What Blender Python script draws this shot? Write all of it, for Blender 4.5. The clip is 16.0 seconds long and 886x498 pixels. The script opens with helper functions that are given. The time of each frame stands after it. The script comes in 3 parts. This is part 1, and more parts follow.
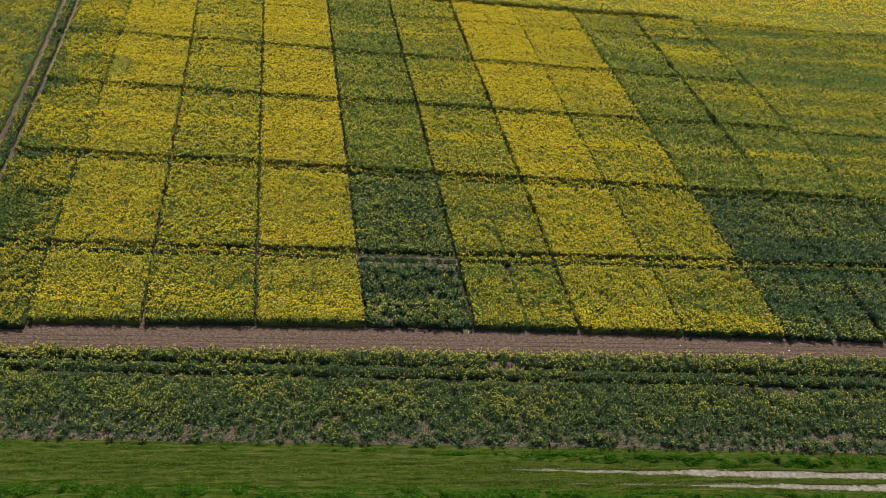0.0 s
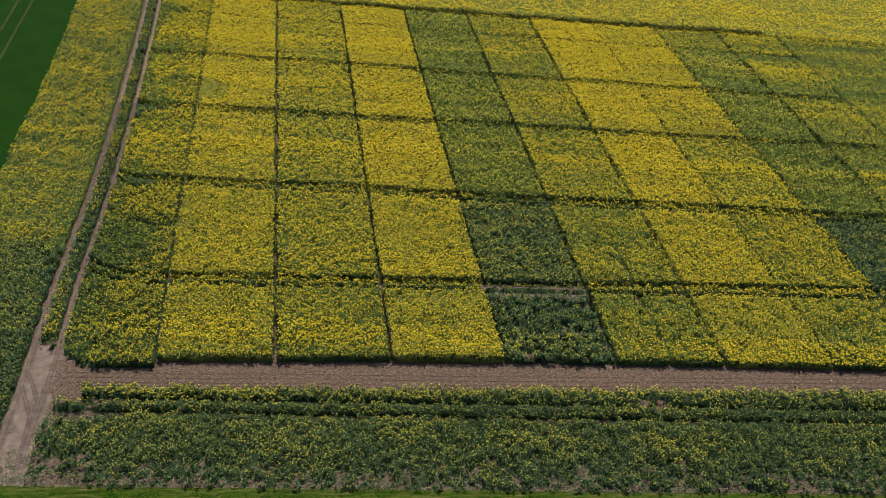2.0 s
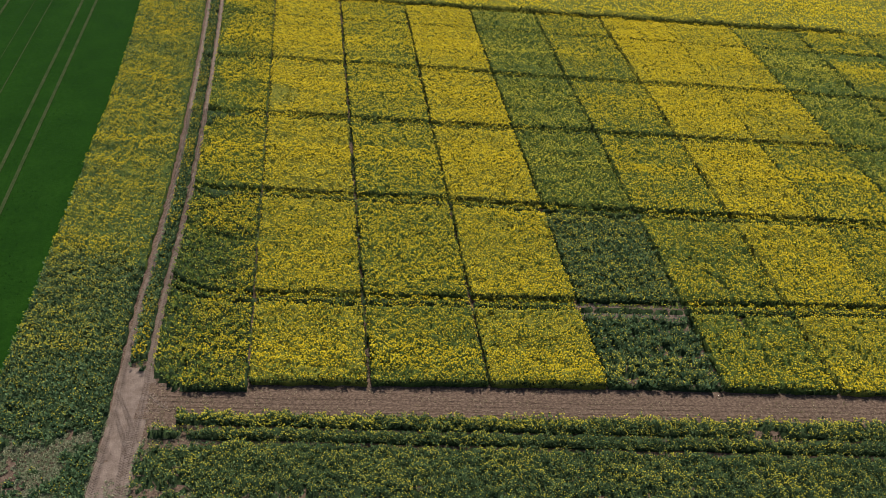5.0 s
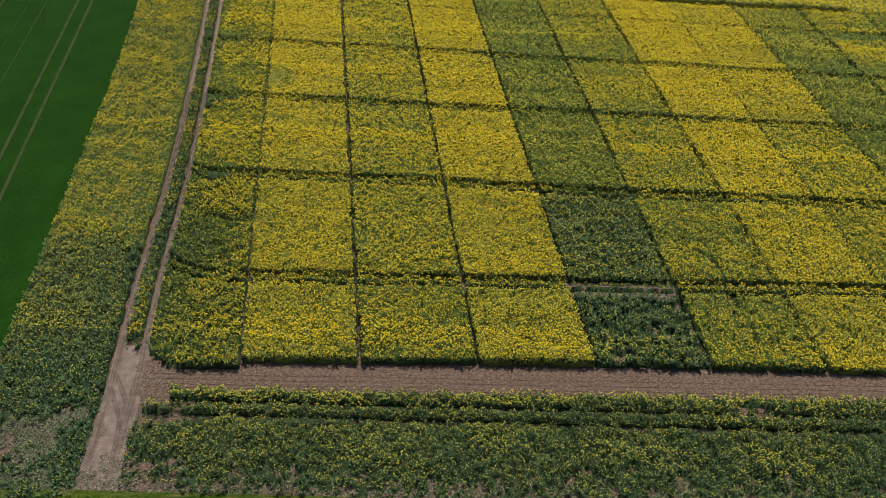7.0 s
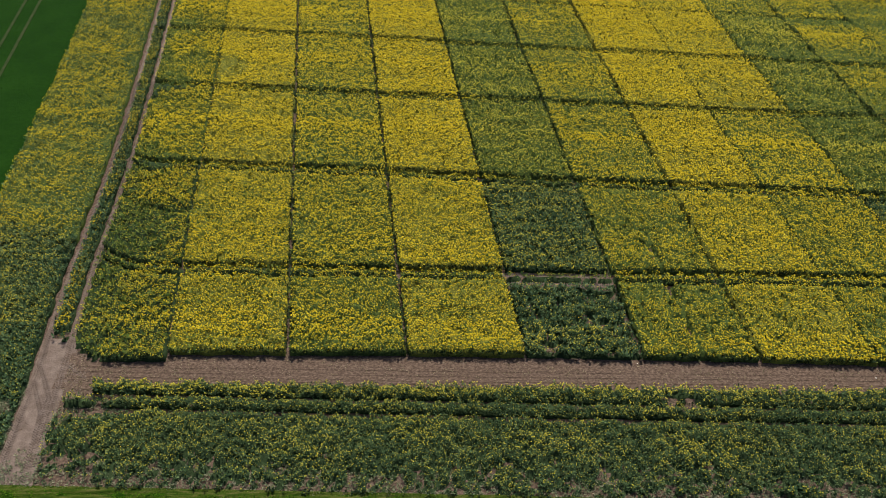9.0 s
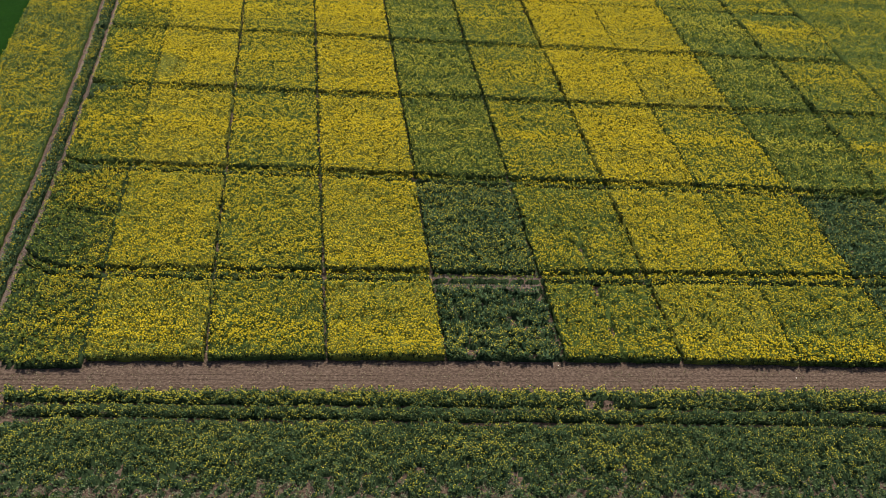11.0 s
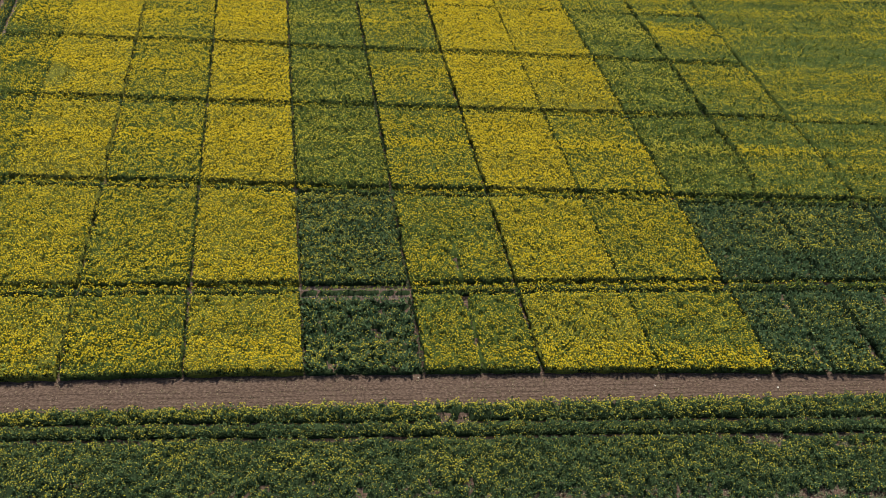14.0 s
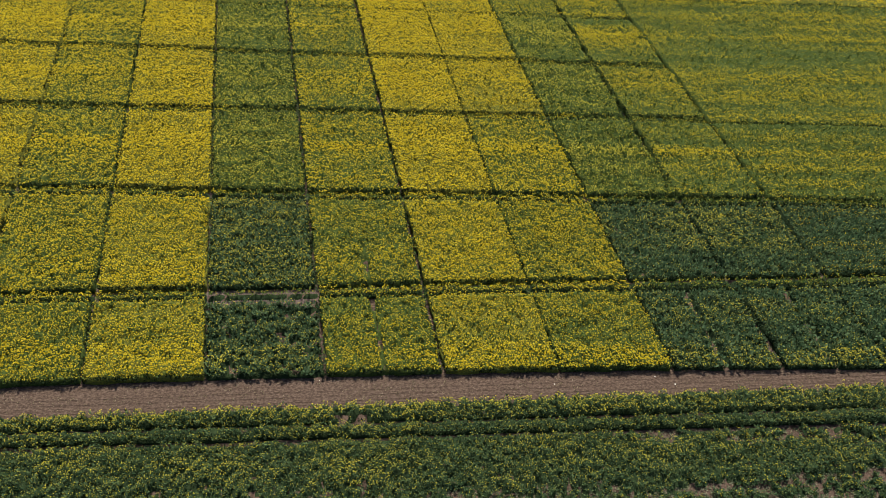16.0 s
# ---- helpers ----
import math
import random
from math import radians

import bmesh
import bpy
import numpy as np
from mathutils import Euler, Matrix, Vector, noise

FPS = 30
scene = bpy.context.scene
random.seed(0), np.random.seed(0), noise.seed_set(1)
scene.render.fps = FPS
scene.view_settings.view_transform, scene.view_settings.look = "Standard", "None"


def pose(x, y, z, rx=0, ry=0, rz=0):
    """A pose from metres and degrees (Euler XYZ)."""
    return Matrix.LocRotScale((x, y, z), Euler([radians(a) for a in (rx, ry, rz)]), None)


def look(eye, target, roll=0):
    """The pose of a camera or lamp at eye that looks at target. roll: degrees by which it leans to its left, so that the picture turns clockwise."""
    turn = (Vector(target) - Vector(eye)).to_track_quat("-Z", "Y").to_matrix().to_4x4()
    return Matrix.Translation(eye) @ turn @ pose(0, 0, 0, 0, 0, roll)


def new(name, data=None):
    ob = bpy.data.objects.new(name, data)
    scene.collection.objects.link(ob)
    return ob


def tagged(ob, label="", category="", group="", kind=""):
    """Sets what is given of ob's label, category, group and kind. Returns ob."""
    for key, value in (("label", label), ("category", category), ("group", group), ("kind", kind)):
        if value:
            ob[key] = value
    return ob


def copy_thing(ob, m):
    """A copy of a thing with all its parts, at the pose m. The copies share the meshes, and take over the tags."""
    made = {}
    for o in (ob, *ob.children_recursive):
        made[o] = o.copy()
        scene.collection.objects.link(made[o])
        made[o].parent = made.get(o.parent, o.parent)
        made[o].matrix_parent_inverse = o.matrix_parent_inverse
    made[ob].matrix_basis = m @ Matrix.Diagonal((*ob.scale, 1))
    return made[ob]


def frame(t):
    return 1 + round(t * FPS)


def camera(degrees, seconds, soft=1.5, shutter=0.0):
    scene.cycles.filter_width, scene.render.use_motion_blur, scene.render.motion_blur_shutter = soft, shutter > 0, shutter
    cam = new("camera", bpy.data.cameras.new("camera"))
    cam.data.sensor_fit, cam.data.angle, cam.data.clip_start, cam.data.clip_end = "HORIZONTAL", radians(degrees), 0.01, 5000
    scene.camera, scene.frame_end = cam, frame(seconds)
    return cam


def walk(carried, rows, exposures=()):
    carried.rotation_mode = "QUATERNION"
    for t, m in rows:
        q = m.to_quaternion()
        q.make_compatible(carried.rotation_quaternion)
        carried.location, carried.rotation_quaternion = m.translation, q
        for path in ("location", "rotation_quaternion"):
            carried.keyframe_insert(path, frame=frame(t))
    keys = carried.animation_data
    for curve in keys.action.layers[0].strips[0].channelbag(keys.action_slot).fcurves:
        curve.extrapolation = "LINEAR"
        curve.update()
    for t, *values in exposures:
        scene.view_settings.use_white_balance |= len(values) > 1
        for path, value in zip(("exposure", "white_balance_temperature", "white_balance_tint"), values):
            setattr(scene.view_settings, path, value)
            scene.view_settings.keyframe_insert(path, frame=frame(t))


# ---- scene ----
cam = camera(60.4, 16.0, soft=0.65)
PATH = [
    (0, (0.257, -47.378, 50.85), (0.448, -45.878, 49.541), 5.6),
    (0.5, (-2.634, -46.008, 50.54), (-2.439, -44.506, 49.234), 5.7),
    (1, (-5.958, -44.748, 50.241), (-5.766, -43.242, 48.939), 5.6),
    (1.5, (-8.988, -43.833, 49.947), (-8.799, -42.32, 48.653), 5.4),
    (2, (-11.318, -43.231, 49.634), (-11.139, -41.714, 48.344), 5.0),
    (2.5, (-13.371, -42.309, 49.462), (-13.203, -40.79, 48.172), 4.7),
    (3, (-15.042, -40.945, 49.427), (-14.885, -39.428, 48.134), 4.6),
    (3.5, (-16.307, -39.584, 49.365), (-16.161, -38.067, 48.07), 4.4),
    (4, (-17.248, -38.787, 49.364), (-17.112, -37.274, 48.063), 4.2),
    (6.5, (-16.498, -40.006, 49.73), (-16.42, -38.522, 48.39), 2.7),
    (7, (-15.048, -40.033, 49.686), (-14.976, -38.557, 48.339), 2.5),
    (7.5, (-13.517, -39.999, 49.622), (-13.447, -38.529, 48.267), 2.4),
    (8, (-11.978, -39.873, 49.563), (-11.909, -38.409, 48.201), 2.3),
    (10.5, (-4.839, -39.042, 49.813), (-4.753, -37.596, 48.434), 2.3),
    (11, (-3.143, -38.854, 50.03), (-3.05, -37.412, 48.647), 2.4),
    (11.5, (-1.296, -38.722, 50.146), (-1.2, -37.281, 48.762), 2.4),
    (12, (0.402, -38.526, 50.34), (0.508, -37.088, 48.954), 2.5),
    (12.5, (2.167, -38.304, 50.533), (2.281, -36.869, 49.145), 2.5),
    (13, (3.853, -38.142, 50.725), (3.976, -36.709, 49.336), 2.6),
    (13.5, (5.42, -38.037, 50.924), (5.553, -36.606, 49.533), 2.7),
    (14, (6.984, -38.091, 51.137), (7.128, -36.661, 49.747), 2.9),
    (14.5, (8.716, -38.199, 51.33), (8.869, -36.77, 49.939), 2.9),
    (15, (10.298, -38.377, 51.453), (10.466, -36.948, 50.064), 3.2),
    (15.5, (11.922, -38.606, 51.613), (12.103, -37.177, 50.225), 3.4),
    (16, (13.588, -38.885, 51.837), (13.784, -37.456, 50.451), 3.6),
]
walk(cam, [(t, look(eye, target, roll)) for t, eye, target, roll in PATH], exposures=((0, 0.42, 6800, 8), (16, 0.42, 6800, 8)))
# ---- daylight ----
SUN_UP, SUN_TURN = 62.0, 9.0  # degrees over the horizon, and from +y towards +x
world = bpy.data.worlds.new("sky")
scene.world = world
world.use_nodes = True
sky = world.node_tree.nodes.new("ShaderNodeTexSky")
sky.sky_type, sky.sun_disc = "NISHITA", False
sky.sun_elevation, sky.sun_rotation = radians(SUN_UP), radians(SUN_TURN)
world.node_tree.links.new(sky.outputs[0], world.node_tree.nodes["Background"].inputs[0])
world.node_tree.nodes["Background"].inputs[1].default_value = 0.095
sun = new("sun", bpy.data.lights.new("sun", "SUN"))
sun.data.energy, sun.data.angle, sun.data.color = 4.7, radians(2.0), (1.0, 0.95, 0.84)
a, b = radians(SUN_TURN), radians(SUN_UP)
sun.matrix_world = look((60 * math.sin(a) * math.cos(b), 60 * math.cos(a) * math.cos(b), 60 * math.sin(b)), (0, 0, 0))

# ---- plan ----
# Plan numbers are in grid units of 1.25 m; at() and the builders turn them into metres.
S = 1.25
rng = np.random.default_rng(7)


def col(k, y):
    """x of the sowing gap k at y."""
    return 7.8 * k - 0.101 * y


def front(x):
    return -0.05 - 0.02 * x - 0.0004 * x * x


def swing(x, x0, rise):
    """How far a row line swings away where the machines turned beside the track."""
    return rise * np.clip((x0 - x) / 4.2, 0, 1.3) ** 2


def r1l(x): return 6.75 - 0.022 * x + swing(x, -25.6, 1.35)
def r1u(x): return 7.7 - 0.02 * x + swing(x, -26.2, 1.7)
def r2l(x): return 18.0 - 0.062 * x + swing(x, -28.8, 2.0) - 0.7 * np.exp(-((x + 29.0) / 1.3) ** 2)
def r2u(x): return 18.9 - 0.064 * x + swing(x, -29.3, 2.8)
def r3l(x): return 30.2 - 0.064 * x - swing(x, -27.2, 1.6)
def r3u(x): return 30.95 - 0.066 * x
def r4l(x): return 41.0 - 0.085 * x
def r4u(x): return 41.6 - 0.085 * x
def r5(x): return 51.9 - 0.09 * x
def ditch(x): return 57.5 - 0.085 * x
def path_near(x): return -2.65 - 0.016 * x
def strip_gap1(x): return -3.85 - 0.028 * x
def strip_gap2(x): return -4.9 - 0.03 * x
def strip_end(x): return -10.08 - 0.031 * x - 0.12 * np.clip((x - 24) / 8, 0, 1)
def wheel_l(y): return -31.32 - 0.075 * y - 0.0005 * y * y - 0.2 * np.exp(-((y - 6) / 9) ** 2) - 0.2 * np.clip((-y - 2) / 6, 0, 1) + 0.17 * np.clip((y - 8) / 12, 0, 1)
def wheel_r(y): return wheel_l(y) + 1.49 + 0.1 * np.exp(-((y + 1) / 7) ** 2) + 0.12 * np.clip((-y - 4) / 4, 0, 1)
def grass_edge(y): return -38.9 - 0.06 * y - 0.0008 * y * y - 0.25 * np.exp(-((y - 20) / 14) ** 2)
def spray_l(y): return -45.4 - 0.115 * y
def lane_far(x): return -11.62 - 0.0355 * x
def lane_near(x): return -12.55 - 0.033 * x


# ---- noise over the plan ----
TABLE = np.random.default_rng(3).random((256, 256))


def value_noise(x, y, size, seed=0):
    x, y = np.asarray(x, float) / size + 17.3 * seed, np.asarray(y, float) / size + 5.1 * seed
    i, j = np.floor(x).astype(int), np.floor(y).astype(int)
    u, v = x - i, y - j
    u, v = u * u * (3 - 2 * u), v * v * (3 - 2 * v)
    t = lambda p, q: TABLE[p % 256, q % 256]
    return (t(i, j) * (1 - u) + t(i + 1, j) * u) * (1 - v) + (t(i, j + 1) * (1 - u) + t(i + 1, j + 1) * u) * v


def rough(x, y, size, seed=0):
    return 0.55 * value_noise(x, y, size, seed) + 0.3 * value_noise(x, y, size / 2.1, seed + 1) + 0.15 * value_noise(x, y, size / 4.3, seed + 2)


# ---- materials ----
def material(name, colours, scale, roughness=0.8, bump=0.0, bump_scale=40.0, island=0.0, translucent=0.0, stops=(0.3, 0.7), shine=0.04, stretch=(1, 1, 1)):
    """Colours mixed by two scales of noise and, for loose pieces, by the piece."""
    m = bpy.data.materials.new(name)
    m.use_nodes = True
    n, l = m.node_tree.nodes, m.node_tree.links
    shader = n["Principled BSDF"]
    shader.inputs["Roughness"].default_value = roughness
    shader.inputs["Specular IOR Level"].default_value = shine
    where = n.new("ShaderNodeNewGeometry")
    big, fine = n.new("ShaderNodeTexNoise"), n.new("ShaderNodeTexNoise")
    big.inputs["Scale"].default_value, fine.inputs["Scale"].default_value = scale, scale * 9
    big.inputs["Detail"].default_value, fine.inputs["Detail"].default_value = 4, 3
    drawn = n.new("ShaderNodeMapping")
    drawn.inputs["Scale"].default_value = stretch
    l.new(where.outputs["Position"], drawn.inputs["Vector"])
    for t in (big, fine):
        l.new(drawn.outputs["Vector"], t.inputs["Vector"])
    mix = n.new("ShaderNodeMix")
    mix.inputs["Factor"].default_value = 0.45
    l.new(big.outputs["Fac"], mix.inputs["A"])
    l.new(fine.outputs["Fac"], mix.inputs["B"])
    out = mix.outputs["Result"]
    if island:
        by_piece = n.new("ShaderNodeMix")
        by_piece.inputs["Factor"].default_value = island
        l.new(out, by_piece.inputs["A"])
        l.new(where.outputs["Random Per Island"], by_piece.inputs["B"])
        out = by_piece.outputs["Result"]
    ramp = n.new("ShaderNodeValToRGB")
    while len(ramp.color_ramp.elements) < len(colours):
        ramp.color_ramp.elements.new(0.5)
    for e, c, k in zip(ramp.color_ramp.elements, colours, range(len(colours))):
        e.position = stops[0] + (stops[1] - stops[0]) * k / (len(colours) - 1)
        e.color = (*c, 1)
    l.new(out, ramp.inputs["Fac"])
    l.new(ramp.outputs["Color"], shader.inputs["Base Color"])
    if bump:
        relief, b = n.new("ShaderNodeTexNoise"), n.new("ShaderNodeBump")
        relief.inputs["Scale"].default_value, relief.inputs["Detail"].default_value = bump_scale, 5
        l.new(where.outputs["Position"], relief.inputs["Vector"])
        b.inputs["Strength"].default_value, b.inputs["Distance"].default_value = bump, 0.05
        l.new(relief.outputs["Fac"], b.inputs["Height"])
        l.new(b.outputs["Normal"], shader.inputs["Normal"])
    if translucent:
        thin, both = n.new("ShaderNodeBsdfTranslucent"), n.new("ShaderNodeMixShader")
        l.new(ramp.outputs["Color"], thin.inputs["Color"])
        both.inputs["Fac"].default_value = translucent
        l.new(shader.outputs[0], both.inputs[1])
        l.new(thin.outputs[0], both.inputs[2])
        l.new(both.outputs[0], n["Material Output"].inputs["Surface"])
    return m


SOIL = material("soil", ((0.037, 0.025, 0.019), (0.088, 0.06, 0.047), (0.16, 0.115, 0.093)), 5.5, 0.95, 1.0, 14, stops=(0.36, 0.64), stretch=(0.8, 1.2, 1))
RUT_SOIL = material("rut_soil", ((0.085, 0.063, 0.054), (0.135, 0.102, 0.088), (0.2, 0.156, 0.137)), 1.6, 0.95, 1.0, 8)
GRAVEL = material("gravel", ((0.08, 0.068, 0.055), (0.19, 0.165, 0.14), (0.33, 0.295, 0.26)), 4.0, 0.95, 0.8, 18)
TURF = material("turf", ((0.004, 0.02, 0.0015), (0.006, 0.026, 0.002), (0.009, 0.034, 0.003)), 0.25, 0.9, 0.8, 6)
VERGE = material("verge_turf", ((0.011, 0.032, 0.0025), (0.027, 0.05, 0.005), (0.08, 0.072, 0.024)), 2.2, 0.9, 0.8, 8, stretch=(0.05, 1.6, 1), stops=(0.4, 0.62))
MOWN = material("mown_blade", ((0.013, 0.034, 0.003), (0.04, 0.064, 0.007), (0.12, 0.105, 0.04)), 4.5, 0.8, 1.0, 22, stretch=(0.2, 1.5, 1), stops=(0.36, 0.66), translucent=0.15)
MOWN_TIP = material("mown_tip", ((0.022, 0.06, 0.003), (0.06, 0.105, 0.008), (0.16, 0.16, 0.04)), 2.2, 0.8, stretch=(0.15, 1.6, 1), island=0.55, translucent=0.4)
GRASS_TIP = material("grass_tip", ((0.018, 0.065, 0.003), (0.042, 0.115, 0.006), (0.1, 0.2, 0.015)), 1.2, 0.7, island=0.5, translucent=0.55)
TRACK_TURF = material("track_turf", ((0.012, 0.028, 0.007), (0.025, 0.037, 0.013), (0.04, 0.046, 0.022)), 0.7, 0.95, 0.8, 10)
GRASS = material("grass_blade", ((0.006, 0.025, 0.0015), (0.015, 0.048, 0.003), (0.042, 0.088, 0.009)), 2.4, 0.7, 1.0, 14, translucent=0.2)
DARK_GRASS = material("crop_grass_blade", ((0.005, 0.023, 0.002), (0.007, 0.031, 0.003), (0.011, 0.04, 0.004)), 0.3, 0.7, island=0.5, translucent=0.2)
# leaf green darkened for the shade low in the crop and along its edges
SHADED_UNDER = material("shaded_lower_leaves", ((0.012, 0.021, 0.009), (0.021, 0.035, 0.015), (0.038, 0.058, 0.025)), 2.5, 0.85, 1.0, 7)
STALKS = material("flower_stalks", ((0.055, 0.07, 0.018), (0.12, 0.127, 0.026), (0.24, 0.22, 0.036)), 5.0, 0.85, 1.0, 7, translucent=0.15)
GREEN_STALKS = material("budding_stalks", ((0.026, 0.042, 0.014), (0.052, 0.078, 0.021), (0.11, 0.13, 0.032)), 5.0, 0.85, 1.0, 7, translucent=0.15)
UPPER = material("upper_leaf", ((0.05, 0.087, 0.026), (0.098, 0.15, 0.037), (0.18, 0.215, 0.05)), 0.9, 0.6, island=0.6, translucent=0.3)
LEAF = material("rape_leaf", ((0.038, 0.075, 0.037), (0.074, 0.13, 0.062), (0.135, 0.2, 0.1)), 0.7, 0.6, island=0.6, translucent=0.3)
PETAL = material("rape_petal", ((0.37, 0.3, 0.017), (0.52, 0.405, 0.021), (0.64, 0.51, 0.042)), 0.6, 0.7, island=0.6, translucent=0.4, stops=(0.15, 0.8))
RANK_LEAF = material("rank_leaf", ((0.03, 0.062, 0.029), (0.063, 0.11, 0.05), (0.125, 0.182, 0.085)), 0.7, 0.6, island=0.6, translucent=0.3)
YOUNG_PETAL = material("young_petal", ((0.27, 0.27, 0.037), (0.43, 0.39, 0.046), (0.6, 0.52, 0.075)), 0.6, 0.7, island=0.6, translucent=0.4, stops=(0.15, 0.8))
BUD = material("rape_bud", ((0.14, 0.155, 0.032), (0.28, 0.262, 0.033), (0.46, 0.4, 0.042)), 0.6, 0.7, island=0.7, translucent=0.35)
GREEN_BUD = material("rape_green_bud", ((0.05, 0.075, 0.032), (0.105, 0.13, 0.036), (0.23, 0.228, 0.04)), 0.6, 0.7, island=0.7, translucent=0.3)
WEED = material("weed_leaf", ((0.08, 0.11, 0.06), (0.15, 0.17, 0.1), (0.25, 0.25, 0.17)), 0.8, 0.85, island=0.6, translucent=0.2)
STRAW = material("straw", ((0.12, 0.105, 0.06), (0.2, 0.165, 0.105), (0.3, 0.25, 0.18)), 0.9, 0.9, island=0.5, translucent=0.15)
STONE = material("flint", ((0.45, 0.43, 0.4), (0.65, 0.63, 0.6)), 6, 0.7, 0.3, 30)


# ---- builders ----
def mesh_of(name, verts, faces, mat, smooth=False):
    """faces: an array with one row a face, all of one size."""
    verts, faces = np.ascontiguousarray(verts, np.float32), np.ascontiguousarray(faces, np.int32)
    me = bpy.data.meshes.new(name)
    count, size = faces.shape
    me.vertices.add(len(verts))
    me.vertices.foreach_set("co", verts.ravel())
    me.loops.add(count * size)
    me.loops.foreach_set("vertex_index", faces.ravel())
    me.polygons.add(count)
    me.polygons.foreach_set("loop_start", np.arange(count, dtype=np.int32) * size)
    me.polygons.foreach_set("loop_total", np.full(count, size, np.int32))
    if smooth:
        me.polygons.foreach_set("use_smooth", np.ones(count, bool))
    me.update(calc_edges=True)
    me.materials.append(mat)
    return me


def part(name, me, parent, label=""):
    ob = new(name, me)
    ob.parent = parent
    return tagged(ob, label)


def scattered(centres, shapes, tris):
    """Many small pieces: centres (n, 3), shapes (n, v, 3) round them, and the faces of one."""
    n, v = shapes.shape[:2]
    verts = (centres[:, None] + shapes).reshape(-1, 3)
    faces = (np.asarray(tris)[None] + (np.arange(n) * v)[:, None, None]).reshape(-1, len(tris[0]))
    return verts, faces


def leaned(shapes, most):
    """Turns each piece about z and leans it by up to most radians."""
    n = len(shapes)
    turn, lean = rng.random(n) * 2 * np.pi, rng.normal(0, most, (n, 2))
    c, s = np.cos(turn)[:, None], np.sin(turn)[:, None]
    x, y, z = shapes[..., 0], shapes[..., 1], shapes[..., 2]
    x, y = c * x - s * y, s * x + c * y
    return np.stack([x + lean[:, :1] * z, y + lean[:, 1:] * z, z - lean[:, :1] * x - lean[:, 1:] * y], -1)


def flower_heads(name, places, size, far=False, mat=PETAL):
    """Racemes in bloom: small uneven five-sided domes of petals, far ones four-sided."""
    n, sides = len(places), 4 if far else 5
    r = (size * rng.uniform(0.75, 1.25, n))[:, None]
    ang = np.arange(sides) * 2 * np.pi / sides + rng.normal(0, 0.2, (n, sides))
    rim = r * rng.uniform(0.75, 1.25, (n, sides))
    shapes = np.zeros((n, sides + 1, 3))
    shapes[:, :sides, 0], shapes[:, :sides, 1] = rim * np.cos(ang), rim * np.sin(ang)
    shapes[:, :sides, 2] = -r * rng.uniform(0.2, 0.8, (n, sides))
    shapes[:, sides, 2] = r[:, 0] * rng.uniform(0.3, 0.9, n)
    v, f = scattered(places, leaned(shapes, 0.22), [(q, (q + 1) % sides, sides) for q in range(sides)])
    return mesh_of(name, v, f, mat)


def bud_tips(name, places, size, mat=BUD):
    """Green tips: a small folded leaf pair each."""
    n = len(places)
    r = (size * rng.uniform(0.7, 1.4, n))
    shapes = np.zeros((n, 4, 3))
    shapes[:, 0, 0], shapes[:, 1, 1], shapes[:, 2, 1] = -r, -0.8 * r, 0.8 * r
    shapes[:, 3, 0] = r
    shapes[:, 0, 2], shapes[:, 3, 2] = -0.7 * r, -0.7 * r
    shapes[:, 1:3, 2] = 0.5 * r[:, None]
    v, f = scattered(places, leaned(shapes, 0.35), [(0, 1, 2), (1, 3, 2)])
    return mesh_of(name, v, f, mat)


def leaf_tufts(name, places, size, mat=LEAF, blades=3, rise=1.1, width=0.34):
    """Tufts of drooping leaves, each blade two triangles with a folded midrib."""
    n = len(places)
    r = (size * rng.uniform(0.6, 1.3, n))[:, None]
    shapes = np.zeros((n, blades * 4, 3))
    for b in range(blades):
        ang = b * 2 * np.pi / blades + rng.normal(0, 0.35, (n, 1))
        length = r * rng.uniform(0.7, 1.2, (n, 1))
        wide, up = width * length, rise * length * rng.uniform(0.4, 1.2, (n, 1))
        for q, (along, side, high) in enumerate(((0.0, 0, -0.35), (0.6, 1, 0.75), (1.0, 0, 1.0), (0.6, -1, 0.75))):
            shapes[:, b * 4 + q, 0] = (np.cos(ang) * length * along - np.sin(ang) * wide * side)[:, 0]
            shapes[:, b * 4 + q, 1] = (np.sin(ang) * length * along + np.cos(ang) * wide * side)[:, 0]
            shapes[:, b * 4 + q, 2] = (up * high)[:, 0]
    tris = [t for b in range(blades) for t in ((b * 4, b * 4 + 1, b * 4 + 2), (b * 4, b * 4 + 2, b * 4 + 3))]
    v, f = scattered(places, leaned(shapes, 0.15), tris)
    return mesh_of(name, v, f, mat)


def patch_points(left, right, low, high, x_mid, u, v):
    """Plan points of a four-sided patch between two lines x(y) and two lines y(x)."""
    y = low(x_mid) + (high(x_mid) - low(x_mid)) * v
    for _ in range(3):
        x = left(y) + (right(y) - left(y)) * u
        y = low(x) + (high(x) - low(x)) * v
    return x, y


